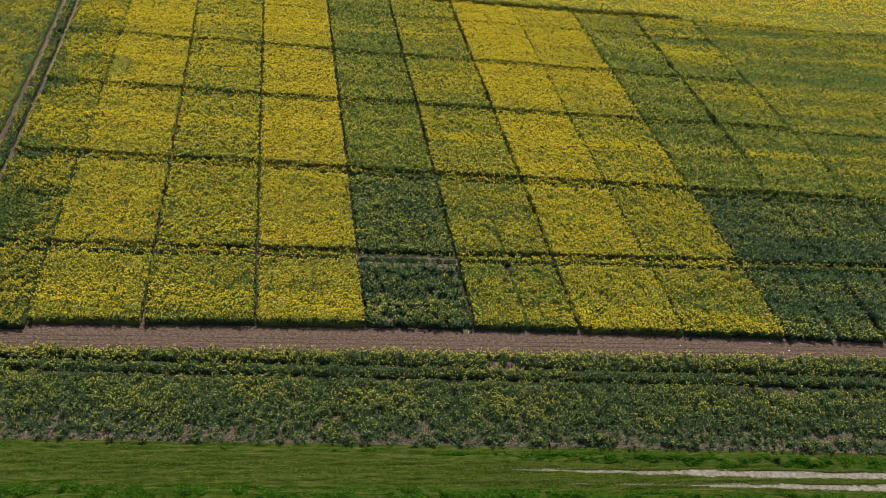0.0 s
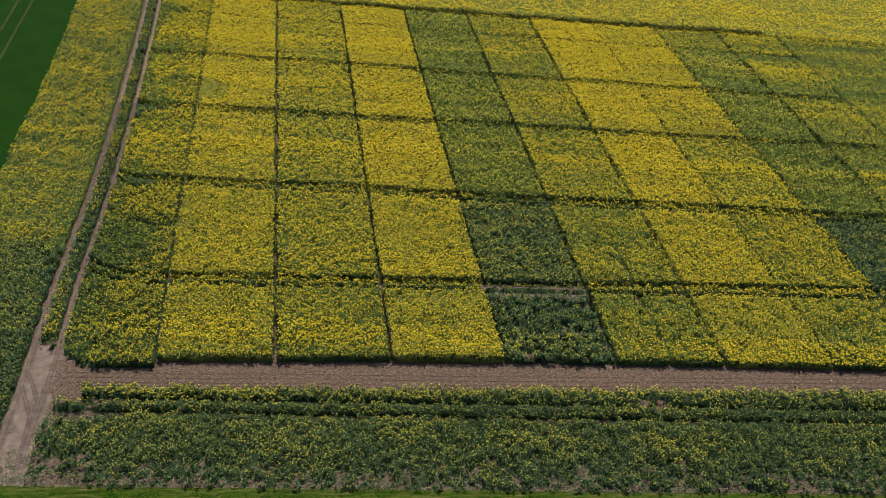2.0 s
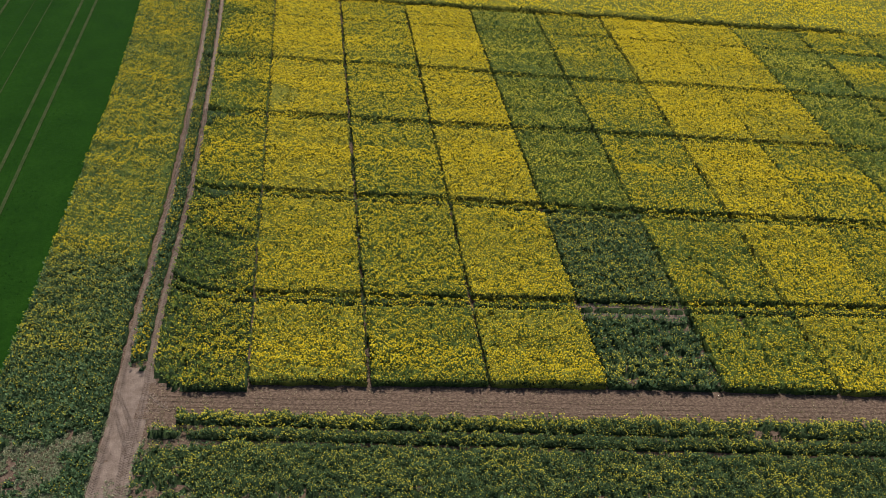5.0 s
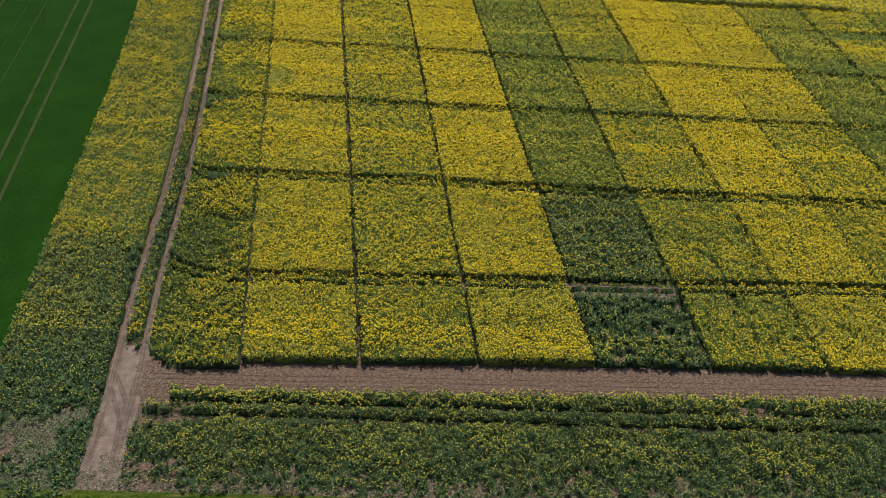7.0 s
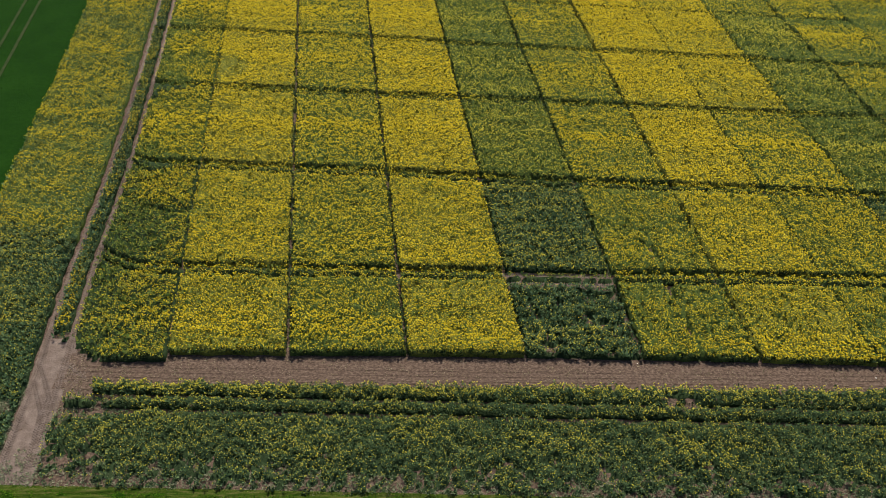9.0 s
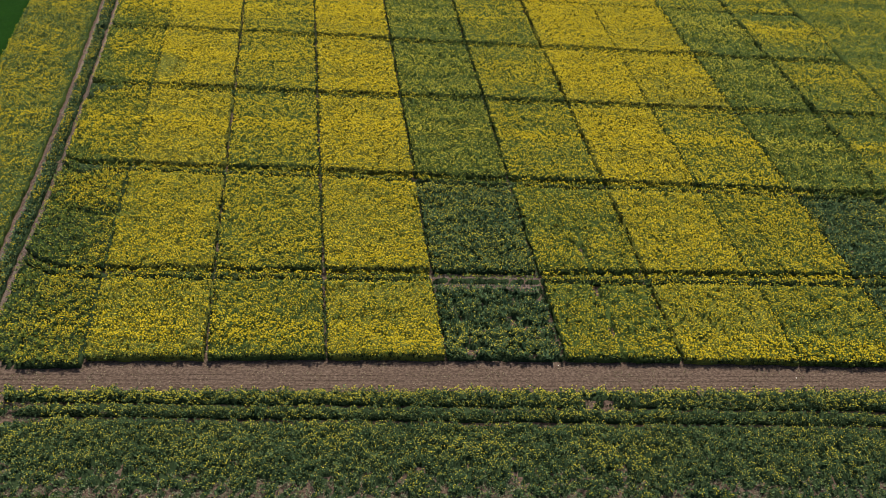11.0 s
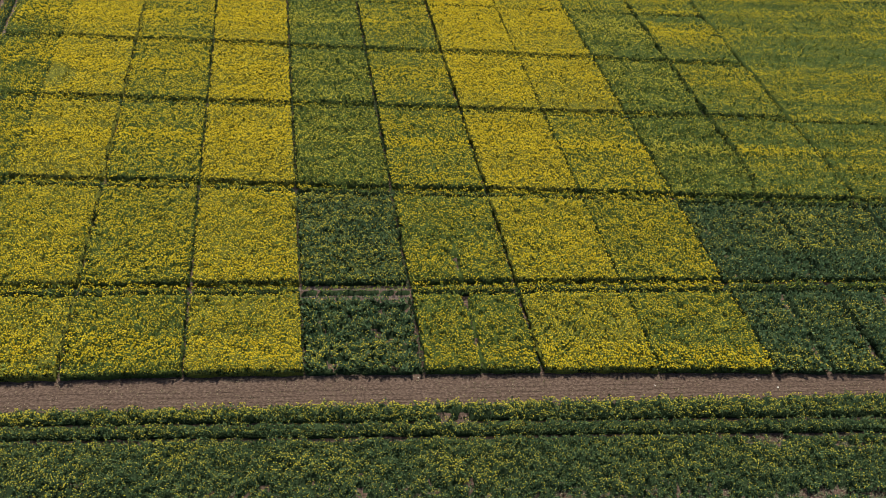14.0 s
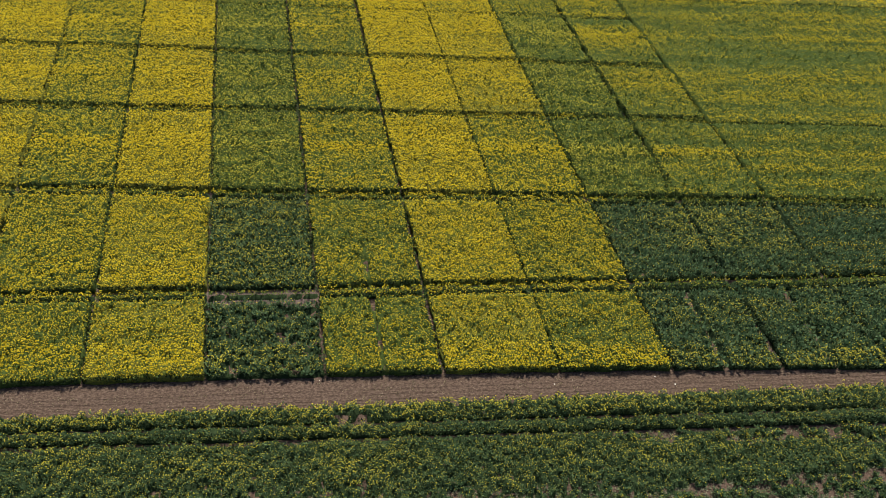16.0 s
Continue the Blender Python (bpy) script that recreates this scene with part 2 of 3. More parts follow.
def under_canopy(name, left, right, low, high, x_mid, tall, cover, step, relief, mat):
    """The closed lower leaves of a stand: a lumpy lid with sides down to the soil."""
    wide, deep = right(low(x_mid)) - left(low(x_mid)), high(x_mid) - low(x_mid)
    nu, nv = max(3, int(wide / step)), max(3, int(deep / step))
    u, v = np.meshgrid(np.r_[0, np.linspace(0, 1, nu), 1], np.r_[0, np.linspace(0, 1, nv), 1])
    x, y = patch_points(left, right, low, high, x_mid, u, v)
    x = x + 0.2 * (value_noise(x, y, 0.5, 5) - 0.5)
    y = y + 0.2 * (value_noise(x, y, 0.7, 6) - 0.5)
    z = tall(x, y) * ((0.5 if mat == SHADED_UNDER else 0.68) - 0.5 * relief + 0.8 * relief * clump(x, y))
    z = np.where(cover(x, y) < 0.5, -0.05, z)
    z[1] = 0.55 * z[1]
    z[0], z[-1], z[:, 0], z[:, -1] = -0.02, -0.02, -0.02, -0.02
    verts = np.stack([x * S, y * S, z], -1).reshape(-1, 3)
    i = np.arange(z.size).reshape(z.shape)
    faces = np.stack([i[:-1, :-1], i[:-1, 1:], i[1:, 1:], i[1:, :-1]], -1).reshape(-1, 4)
    keep = z.ravel()[faces].max(1) > 0
    return mesh_of(name, verts, faces[keep], mat, True)


def clump(x, y):
    """0 in the hollows, 1 on the crowns of the crop."""
    return np.clip(0.5 + 2.4 * (0.6 * value_noise(x, y, 0.27, 9) + 0.27 * value_noise(x, y, 0.5, 10) + 0.13 * value_noise(x, y, 1.5, 11) - 0.5), 0, 1)


def stand(name, left, right, low, high, x_mid, tall, bloom, cover, leaves=2.0, grid=0.21, shoots=2, size=0.066, leaf_size=0.2, step=0.28, relief=0.35, buds=BUD, petals=PETAL, far=False, lower=SHADED_UNDER, upper=LEAF, bud_share=0.2, sides=False):
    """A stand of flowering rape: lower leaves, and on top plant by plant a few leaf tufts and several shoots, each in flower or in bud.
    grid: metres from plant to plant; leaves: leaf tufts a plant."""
    # the default lid colour is leaf green darkened for shade between plants
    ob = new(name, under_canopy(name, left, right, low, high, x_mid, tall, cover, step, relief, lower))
    y0 = low(x_mid)
    wide, deep = (right(y0) - left(y0)) * S, (high(x_mid) - y0) * S

    def top(x, y):
        return tall(x, y) * (1.0 - 0.75 * relief + 1.5 * relief * clump(x, y))

    def placed(kind, make, x, y, z, label):
        if len(x):
            part(kind, make(kind, np.stack([x * S, y * S, z], -1)), ob, label)["kind"] = "stuff"

    # plants in an uneven grid
    nu, nv = max(1, round(wide / grid)), max(1, round(deep / grid))
    u, v = np.meshgrid(np.arange(nu) + 0.5, np.arange(nv) + 0.5)
    u, v = (u + rng.uniform(-0.27, 0.27, u.shape) + 0.5 * (np.arange(nv)[:, None] % 2) - 0.25).ravel() / nu, (v + rng.uniform(-0.27, 0.27, v.shape)).ravel() / nv
    x, y = patch_points(left, right, low, high, x_mid, u, v)
    y = y + 0.16 * (value_noise(x, y, 0.5, 6) - 0.5)
    keep = cover(x, y) > 0.5
    x, y, v = x[keep], y[keep], v[keep]
    vigour = rng.uniform(0.84, 1.1, len(x))
    # leaf tufts round the plants, and down the front and, if wanted, the sides of the stand
    pick = rng.integers(0, max(1, len(x)), int(len(x) * leaves)) if len(x) else np.zeros(0, int)
    edge = int(wide * 24)
    ex, ey = patch_points(left, right, low, high, x_mid, rng.uniform(0, 1, edge), rng.uniform(-0.03, 0.1, edge) / deep)
    if sides:
        edge = int(deep * 24)
        u = np.where(rng.random(edge) < 0.5, rng.uniform(-0.03, 0.08, edge), wide - rng.uniform(-0.03, 0.08, edge)) / wide
        side_x, side_y = patch_points(left, right, low, high, x_mid, u, rng.random(edge))
        ex, ey = np.r_[ex, side_x], np.r_[ey, side_y]
    ok = cover(ex, ey) > 0.5
    ex, ey = ex[ok], ey[ok]
    lx, ly = x[pick] + rng.normal(0, 0.28 * grid / S, len(pick)), y[pick] + rng.normal(0, 0.28 * grid / S, len(pick))
    rise = vigour[pick] * rng.uniform(0.4, 0.86, len(pick))
    # edge leaves in the darkened green, so shade on the stand's walls is painted
    placed("skirt", lambda k, p: leaf_tufts(k, p, 0.17, SHADED_UNDER, blades=2), ex, ey, top(ex, ey) * rng.uniform(0.05, 0.72, len(ex)), "lower leaves along the edge of the stand, darkened for shade")
    placed("foliage", lambda k, p: leaf_tufts(k, p, leaf_size, upper, blades=2, width=0.42), lx, ly, top(lx, ly) * rise, "glaucous green leaves and stems")
    # the main shoot of each plant, in flower or in bud
    now = bloom(x, y)
    want = now ** 0.8 * rng.uniform(0.85, 1.15, len(x)) * (0.52 + 0.98 * clump(x, y))
    head = size * np.clip(0.62 + 0.42 * now, 0.66, 1.22)
    tip = top(x, y) * vigour
    open_now = rng.random(len(x)) < want
    placed("bloom", lambda k, p: flower_heads(k, p, head[open_now], far, petals), x[open_now], y[open_now], tip[open_now], "yellow flower heads")
    # side shoots, lower
    want, tip = np.repeat(want, shoots), np.repeat(tip, shoots)
    ang, out = rng.random(len(want)) * 2 * np.pi, grid * rng.uniform(0.2, 0.62, len(want))
    sx, sy = np.repeat(x, shoots) + out * np.cos(ang) / S, np.repeat(y, shoots) + out * np.sin(ang) / S
    tip = tip * rng.uniform(0.78, 0.95, len(tip))
    flowering = rng.random(len(want)) < 0.55 * want
    placed("side_bloom", lambda k, p: bud_tips(k, p, size * 0.6, petals), sx[flowering], sy[flowering], tip[flowering], "small yellow flower heads on side shoots")
    budding = ~flowering & (rng.random(len(want)) < bud_share + 0.8 * want)
    placed("bud_layer", lambda k, p: bud_tips(k, p, size * 0.72, buds), sx[budding], sy[budding], tip[budding], "green budding tips")
    return ob


def sheet(name, left, right, low, high, x_mid, z, mat, nu=24, nv=24, relief=0.0):
    u, v = np.meshgrid(np.linspace(0, 1, nu), np.linspace(0, 1, nv))
    x, y = patch_points(left, right, low, high, x_mid, u, v)
    h = z + relief * (rough(x, y, 1.1, 31) - 0.5)
    i = np.arange(h.size).reshape(h.shape)
    faces = np.stack([i[:-1, :-1], i[:-1, 1:], i[1:, 1:], i[1:, :-1]], -1).reshape(-1, 4)
    return new(name, mesh_of(name, np.stack([x * S, y * S, h], -1).reshape(-1, 3), faces, mat, True))


def const(c):
    return lambda q: c + 0 * q


# ---- how the crop stands: gaps, bare spots, bloom ----
def everywhere(x, y):
    return np.ones(np.shape(x))


def in_spot(x, y, cx, cy, rx, ry):
    """1 in the middle of a soft-edged spot, 0 outside."""
    d = ((x - cx) / rx) ** 2 + ((y - cy) / ry) ** 2 + 1.1 * (rough(x, y, 1.6, 41) - 0.5)
    return np.clip(1.6 - 1.4 * d, 0, 1)


# thin, late spots with few flowers: centre, half width, half depth, how much bloom is lost
LATE = ((-27.6, 11.2, 3.0, 2.2, 0.85), (-25.6, 13.9, 2.4, 0.6, 0.8), (-25.6, 35.6, 1.7, 1.9, 0.75), (-30.0, 37.0, 2.6, 3.2, 0.55),
        (-30.6, 29.6, 2.4, 1.4, 0.6), (-30.0, 19.3, 2.6, 0.9, 0.7), (-16.7, 2.6, 0.7, 2.8, 0.55), (-31.0, 46.0, 1.4, 3.0, 0.4),
        (20.9, 25.3, 0.5, 0.7, 0.9), (32.8, 11.0, 3.0, 4.0, 0.5), (4.0, 12.0, 3.0, 3.0, 0.3), (-28.5, 3.0, 1.2, 3.5, 0.5),
        (19.6, 36.9, 0.35, 0.5, 0.9), (52.0, 8.0, 9.0, 4.0, 0.35), (-35.0, -3.0, 6.0, 6.0, 0.6), (-34.0, 8.0, 2.0, 5.0, 0.4), (60.0, 41.4, 7.0, 0.8, 0.5), (64.0, 38.0, 8.0, 0.8, 0.5),
        (48.4, 33.4, 3.0, 0.8, 0.45), (53.8, 30.5, 4.0, 0.7, 0.5), (49.3, 14.7, 2.2, 0.7, 0.6), (54.7, 16.0, 2.6, 1.1, 0.7), (53.0, 52.0, 3.0, 0.7, 0.45), (38.7, 29.3, 5.0, 0.6, 0.5),
        (-26.4, 37.2, 1.4, 1.6, 0.7), (-29.4, 37.6, 1.8, 1.6, 0.55), (-29.2, 12.2, 3.2, 3.0, 0.92), (-16.4, 11.5, 0.8, 3.0, 0.5), (9.8, 45.8, 2.6, 0.8, 0.5), (2.5, 51.0, 3.5, 0.8, 0.4))


def turn_arc(x, y):
    """1 along the arc of a wheel line that swings round beside the track."""
    return np.exp(-((y - 14.2 - 0.085 * (x + 26.0) ** 2) / 0.42) ** 2) * ((x > -31.2) & (x < -24.4))


def bloom_of(base):
    def bloom(x, y):
        across = y + 0.062 * x
        ridge = lambda at, half: np.exp(-((across - at) / half) ** 2)
        fade = 0.55 + 0.9 * value_noise(x * 0.16, across, 1.0, 50)
        band = fade * (0.95 * ridge(25.2, 0.7) + 0.75 * ridge(46.9, 0.6) + 0.3 * ridge(36.6, 1.3)) - 0.5 * ridge(41.6, 0.8) * (x > 30) - 0.2 * ridge(43.4, 0.9) - 0.2 * ridge(28.8, 0.6) * (x > 30)
        band = band + 0.72 * (fade + 0.9 * ((x > 15) & (x < 24))) * np.exp(-((across - 1.4) / 1.15) ** 6) + (0.45 + 0.75 * np.clip((x - 30) / 8, 0, 1)) * (value_noise(x * 0.08, across, 1.1, 51) - 0.5) + 0.3 * (value_noise(x * 0.2, across, 0.5, 53) - 0.5)
        f = base * (0.7 + 0.6 * rough(x * 0.5, y, 2.2, 52)) + band * (0.5 + 0.85 * base)
        for cx, cy, rx, ry, loss in LATE:
            f = f * (1 - loss * in_spot(x, y, cx, cy, rx, ry))
        return np.clip(f * (1 - 0.85 * turn_arc(x, y)), 0.02, 1.7)
    return bloom


def height_of(h):
    return lambda x, y: h * (0.86 + 0.28 * value_noise(x, y, 3.1, 61)) * (1 - 0.55 * turn_arc(x, y))


# ---- ground ----
ground = new("ground", mesh_of("ground", [(-2500, -2500, 0), (2500, -2500, 0), (2500, 2500, 0), (-2500, 2500, 0)], [(0, 1, 2, 3)], SOIL))
tagged(ground, "bare brown tilled soil under the crops", "soil", kind="structure")

# ---- trial plots ----
BLOOM = {  # bloom by column (left gap) and row from the bare path
    -3: (0.7, 0.76, 0.82, 0.95, 0.92, 0.96), -2: (0.63, 0.73, 0.73, 0.73, 0.73, 0.74), -1: (0.84, 0.94, 1.0, 1.05, 1.1, 1.08),
    0: (0.17, 0.27, 0.37, 0.37, 0.38, 0.39), 1: (0.44, 0.52, 0.6, 0.6, 0.58, 0.58), 2: (0.82, 1.0, 1.16, 1.22, 1.28, 1.25),
    3: (0.63, 0.68, 0.72, 0.76, 0.92, 0.95), 4: (0.22, 0.2, 0.34, 0.34, 0.38, 0.42), 5: (0.17, 0.2, 0.4, 0.4, 0.44, 0.48)}
GAP = {-3: 0.11, -2: 0.15, -1: 0.125, 0: 0.12, 1: 0.14, 2: 0.16, 3: 0.08, 4: 0.13, 5: 0.21, 6: 0.2}  # half widths of the sowing gaps


def gap(k, y):
    return GAP[k] * (0.55 + 0.9 * value_noise(0 * y, y, 0.9, 65 + k))


ROWS = ((front, lambda x: r1l(x) - 0.13), (lambda x: r1u(x) + 0.27, lambda x: r2l(x) - 0.1), (lambda x: r2u(x) + 0.28, lambda x: r3l(x) - 0.06),
        (lambda x: r3u(x) + 0.24, lambda x: r4l(x) - 0.05), (lambda x: r4u(x) + 0.23, lambda x: r5(x) - 0.1), (lambda x: r5(x) + 0.1, lambda x: ditch(x) - 0.5))


def plot_label(f):
    if f > 0.72:
        return "trial plot of rapeseed in full bright yellow flower"
    if f > 0.41:
        return "trial plot of rapeseed in thin yellow-green flower"
    return "trial plot of dark green rapeseed with few flowers"


def thin_cover(share, seed):
    return lambda x, y: (rough(x, y, 0.42, seed) > share) * 1.0


def half_gap(k, top):
    return lambda x, y: ((np.abs(x - col(k + 0.5, y)) > 0.16 * (0.5 + 1.1 * value_noise(x, y, 0.8, 63))) | (y > top)) * 1.0


for k, fs in BLOOM.items():
    for j, (low, high) in enumerate(ROWS):
        cover = everywhere
        if (k, j) == (0, 0):
            cover = lambda x, y: (rough(x, y, 0.42, 71) > 0.4) * (y < r1l(x) - 0.3) * 1.0
        elif (k, j) in ((1, 0), (1, 1), (4, 0), (5, 0)):
            cover = half_gap(k, 12.0)
        elif (k, j) == (4, 1):
            cover = thin_cover(0.33, 73)
        tall = height_of((1.0, 1.02, 1.05, 1.05, 1.05, 1.05)[j] * (0.85 if fs[j] < 0.4 and j < 2 else 1.0))
        rich, poor, few = fs[j] > 0.75, fs[j] < 0.4, j > 1 and fs[j] < 0.6
        ob = stand("rapeseed_plot", lambda y, k=k: col(k, y) + gap(k, y), lambda y, k=k: col(k + 1, y) - gap(k + 1, y), low, high, 7.8 * (k + 0.5), tall, bloom_of(fs[j]), cover, sides=True,
                   leaves=(0.9, 0.75, 0.38, 0.3, 0.24, 0.22)[j] * (1.7 if poor else 1.0), grid=(0.208, 0.212, 0.23, 0.24, 0.25, 0.255)[j] * (0.94 if few else 1), shoots=3 if j < 2 else 2, size=(0.064, 0.07, 0.084, 0.091, 0.097, 0.101)[j] * (0.88 if few else 1),
                   leaf_size=0.21 if j < 2 else 0.25, relief=(0.32, 0.3, 0.25, 0.23, 0.22, 0.22)[j] + (0.1 if poor else -0.06 if rich else 0.0), far=j > 1, buds=GREEN_BUD if fs[j] < 0.26 else BUD,
                   petals=YOUNG_PETAL if fs[j] < 0.4 else PETAL, upper=LEAF if fs[j] < 0.4 and j < 2 else STALKS if rich and j > 1 else UPPER, lower=STALKS if rich or (j == 0 and fs[j] > 0.64) else GREEN_STALKS if j > 1 or not poor else SHADED_UNDER)
        tagged(ob, plot_label(fs[j]), "crop plot", "trial plots in a grid")

# low regrowth on the floor of the sowing gaps
for k in range(-3, 7):
    y = rng.uniform(0.3 - 0.16 * k, r5(7.8 * k), 2200)
    x = col(k, y) + rng.normal(0, 0.1, 2200)
    ok = rough(x, y, 0.8, 64) > 0.45 + 0.12 * (y < r1u(x) + {0: 2.0, 1: 2.0, 4: 4.0, 5: 7.0, 6: 9.0}.get(k, 0.0))
    ob = new("gap_regrowth", leaf_tufts("gap_regrowth", np.stack([x * S, y * S, rng.uniform(0.03, 0.12, 2200)], -1)[ok], 0.13, LEAF, 2))
    tagged(ob, "low dark green regrowth in a sowing gap", "regrowth", kind="stuff")

# narrow crop strips between the paired wheel lines
for low, high, f, x1 in ((lambda x: r1l(x) + 0.15, lambda x: r1u(x) - 0.15, 0.8, 62), (lambda x: r2l(x) + 0.15, lambda x: r2u(x) - 0.15, 0.8, 62),
                         (lambda x: r3l(x) + 0.05, lambda x: r3u(x) - 0.08, 0.6, 43.6), (lambda x: r4l(x) + 0.05, lambda x: r4u(x) - 0.07, 0.6, 42.6)):
    def cover(x, y):
        ok = 1.0 * ((np.abs(y - (r1l(x) + r1u(x)) / 2) < 0.2) | (x < -0.8) | (x > 7.1) | (y > 10))
        for k in range(-3, 7):
            ok = ok * (np.abs(x - col(k, y)) > 0.16)
        return ok * ((x < -0.8) | (x > 7.1) | (y > 10) | (rough(x, y, 0.4, 83) > 0.3))
    def strip_bloom(x, y, f=f):
        return bloom_of(f)(x, y) * np.where((x > 31) | ((x > -0.6) & (x < 6.8)), 0.12, 1.0) * (0.15 + 0.85 * np.clip(x - wheel_r(y) - 3.5, 0, 1))
    ob = stand("crop_strip", lambda y: wheel_r(y) + 0.3, const(x1), low, high, 5.0, height_of(0.95), strip_bloom, cover, leaves=0.9, upper=UPPER)
    tagged(ob, "narrow strip of rapeseed between two wheel lines", "crop strip", "narrow crop strips")

# ---- crop round the plots ----
def turning(x, y):
    """Share of bloom left where machines turn: little beside the track and round the ends of the row lines."""
    off = x - wheel_r(y)
    ends = sum(np.exp(-((y - line(x)) / 1.3) ** 2) for line in (r1u, r2u, r3u, r4u, r5))
    reach = 0.9 + 3.4 * ends + 3.0 * (rough(x, y, 1.8, 58) - 0.5)
    return 0.16 + 0.84 * np.clip((off - reach) / 0.5 + 0.5, 0, 1)


def mouth_cover(x, y):
    return (x > wheel_r(y) + 0.3 + 2.2 * np.exp(-((y + 0.6) / 1.0) ** 2) * (0.5 + rough(x, y, 0.6, 60))) * 1.0


for j, (low, high) in enumerate(ROWS):
    f = (0.44, 0.64, 0.9, 0.88, 0.82, 0.82)[j]
    ob = stand("crop_margin", lambda y: wheel_r(y) + 0.32, lambda y: col(-3, y) - 0.1, low if j else (lambda x: front(x) - 0.75 + 0.3 * rough(x, 0 * x, 1.5, 59)), high, -27.0,
               height_of(0.98), lambda x, y, f=f: bloom_of(f)(x, y) * turning(x, y), mouth_cover if j == 0 else everywhere, leaves=1.0, grid=(0.216, 0.22, 0.235, 0.245, 0.255, 0.26)[j], shoots=3, size=(0.065, 0.069, 0.079, 0.085, 0.09, 0.094)[j], relief=0.36, far=j > 1, upper=UPPER, lower=GREEN_STALKS if j > 1 else SHADED_UNDER)
    tagged(ob, "patchy yellow-green rapeseed beside the wheel track", "crop margin", "crop round the plots")
for low, high, f, x1, leaves, cover in ((*ROWS[0], 0.13, 64.0, 1.6, thin_cover(0.2, 75)), (*ROWS[1], 0.2, 66.0, 1.5, thin_cover(0.16, 76)),
                                        (lambda x: r2u(x) + 0.2, lambda x: r3l(x) - 0.06, 0.4, 80.0, 0.8, everywhere), (lambda x: r3l(x) + 0.1, ditch, 0.45, 82.0, 0.4, everywhere)):
    ob = stand("crop_margin", lambda y: col(6, y) + gap(6, y), const(x1), low, high, 60.0, height_of(0.98), bloom_of(f), cover, leaves=leaves, grid=0.222, size=0.069, relief=0.3, far=True, lower=GREEN_STALKS if f > 0.3 else SHADED_UNDER, upper=UPPER if f > 0.25 else LEAF, buds=GREEN_BUD if f < 0.3 else BUD, petals=YOUNG_PETAL if f < 0.2 else PETAL)
    tagged(ob, "streaky yellow-green rapeseed beyond the last plots", "crop margin", "crop round the plots")
ob = stand("crop_field", lambda y: wheel_r(y) + 0.3, const(84.0), lambda x: ditch(x) + np.where((x > -29.8) & (x < 40.5), 0.75, -0.3), const(78.0), 20.0, height_of(1.15), bloom_of(0.62),
           everywhere, leaves=0.1, grid=0.36, shoots=1, size=0.145, step=0.45, relief=0.3, far=True, lower=STALKS)
tagged(ob, "wide far field of yellow-green flowering rapeseed", "crop field", kind="stuff")


def left_cover(x, y):
    bare = in_spot(x, y, -35.0, -5.6, 2.6, 2.0) + in_spot(x, y, -33.4, -2.4, 0.9, 0.7) + in_spot(x, y, -32.4, -3.7, 0.6, 0.7)
    low = np.clip((-0.9 - y) / 3.0 + 1.2 * (rough(x, y, 1.4, 78) - 0.5), 0, 1) * np.clip(1.2 - in_spot(x, y, -32.2, -7.2, 1.1, 2.2), 0, 1)
    return (rough(x, y, 0.42, 77) > 0.08 + 0.38 * low + 0.22 * np.clip(bare, 0, 1)) * 1.0


def left_tall(x, y):
    return height_of(0.95)(x, y) * np.clip(1.0 + 0.13 * (y + 1.5), 0.28, 1.0) * np.clip(0.6 + 0.5 * (wheel_l(y) - x), 0.6, 1)


def left_bloom(x, y):
    spread = (0.45 + 1.1 * value_noise(x, y, 1.1, 56)) * np.clip(0.4 + 0.25 * (wheel_l(y) - x), 0.4, 1.0)
    return bloom_of(0.54)(x, y) * spread * np.clip(0.6 + 0.1 * (y + 1.2), 0.22, 0.68 + 0.035 * np.clip(y, 0, 22))


def change(x): return 9.0 + 5.0 * rough(x, 0 * x, 1.6, 67)


for low, high, leaves, lower, petals in ((const(-9.6), change, 2.3, SHADED_UNDER, YOUNG_PETAL), (change, const(78.0), 1.0, GREEN_STALKS, PETAL)):
    ob = stand("headland_crop", grass_edge, lambda y: wheel_l(y) - 0.4, low, high, -35.0, left_tall, left_bloom, left_cover, leaves=leaves, grid=0.2, size=0.058, leaf_size=0.17, relief=0.34, upper=LEAF, lower=lower, petals=petals)
    tagged(ob, "headland of yellow-green rapeseed between track and grass", "crop headland", "crop round the plots")


def between_cover(x, y):
    return ((y > 0.7 + 2.2 * rough(x, y, 0.7, 80)) & (rough(x, y, 1.2, 79) > 0.22)) * 1.0


ob = stand("crop_strip", lambda y: wheel_l(y) + 0.3, lambda y: wheel_r(y) - 0.3, const(1.0), const(84.0), -31.0, height_of(0.7), bloom_of(0.3), between_cover, leaves=2.0)
tagged(ob, "low green rapeseed between two wheel ruts", "crop strip", "narrow crop strips")


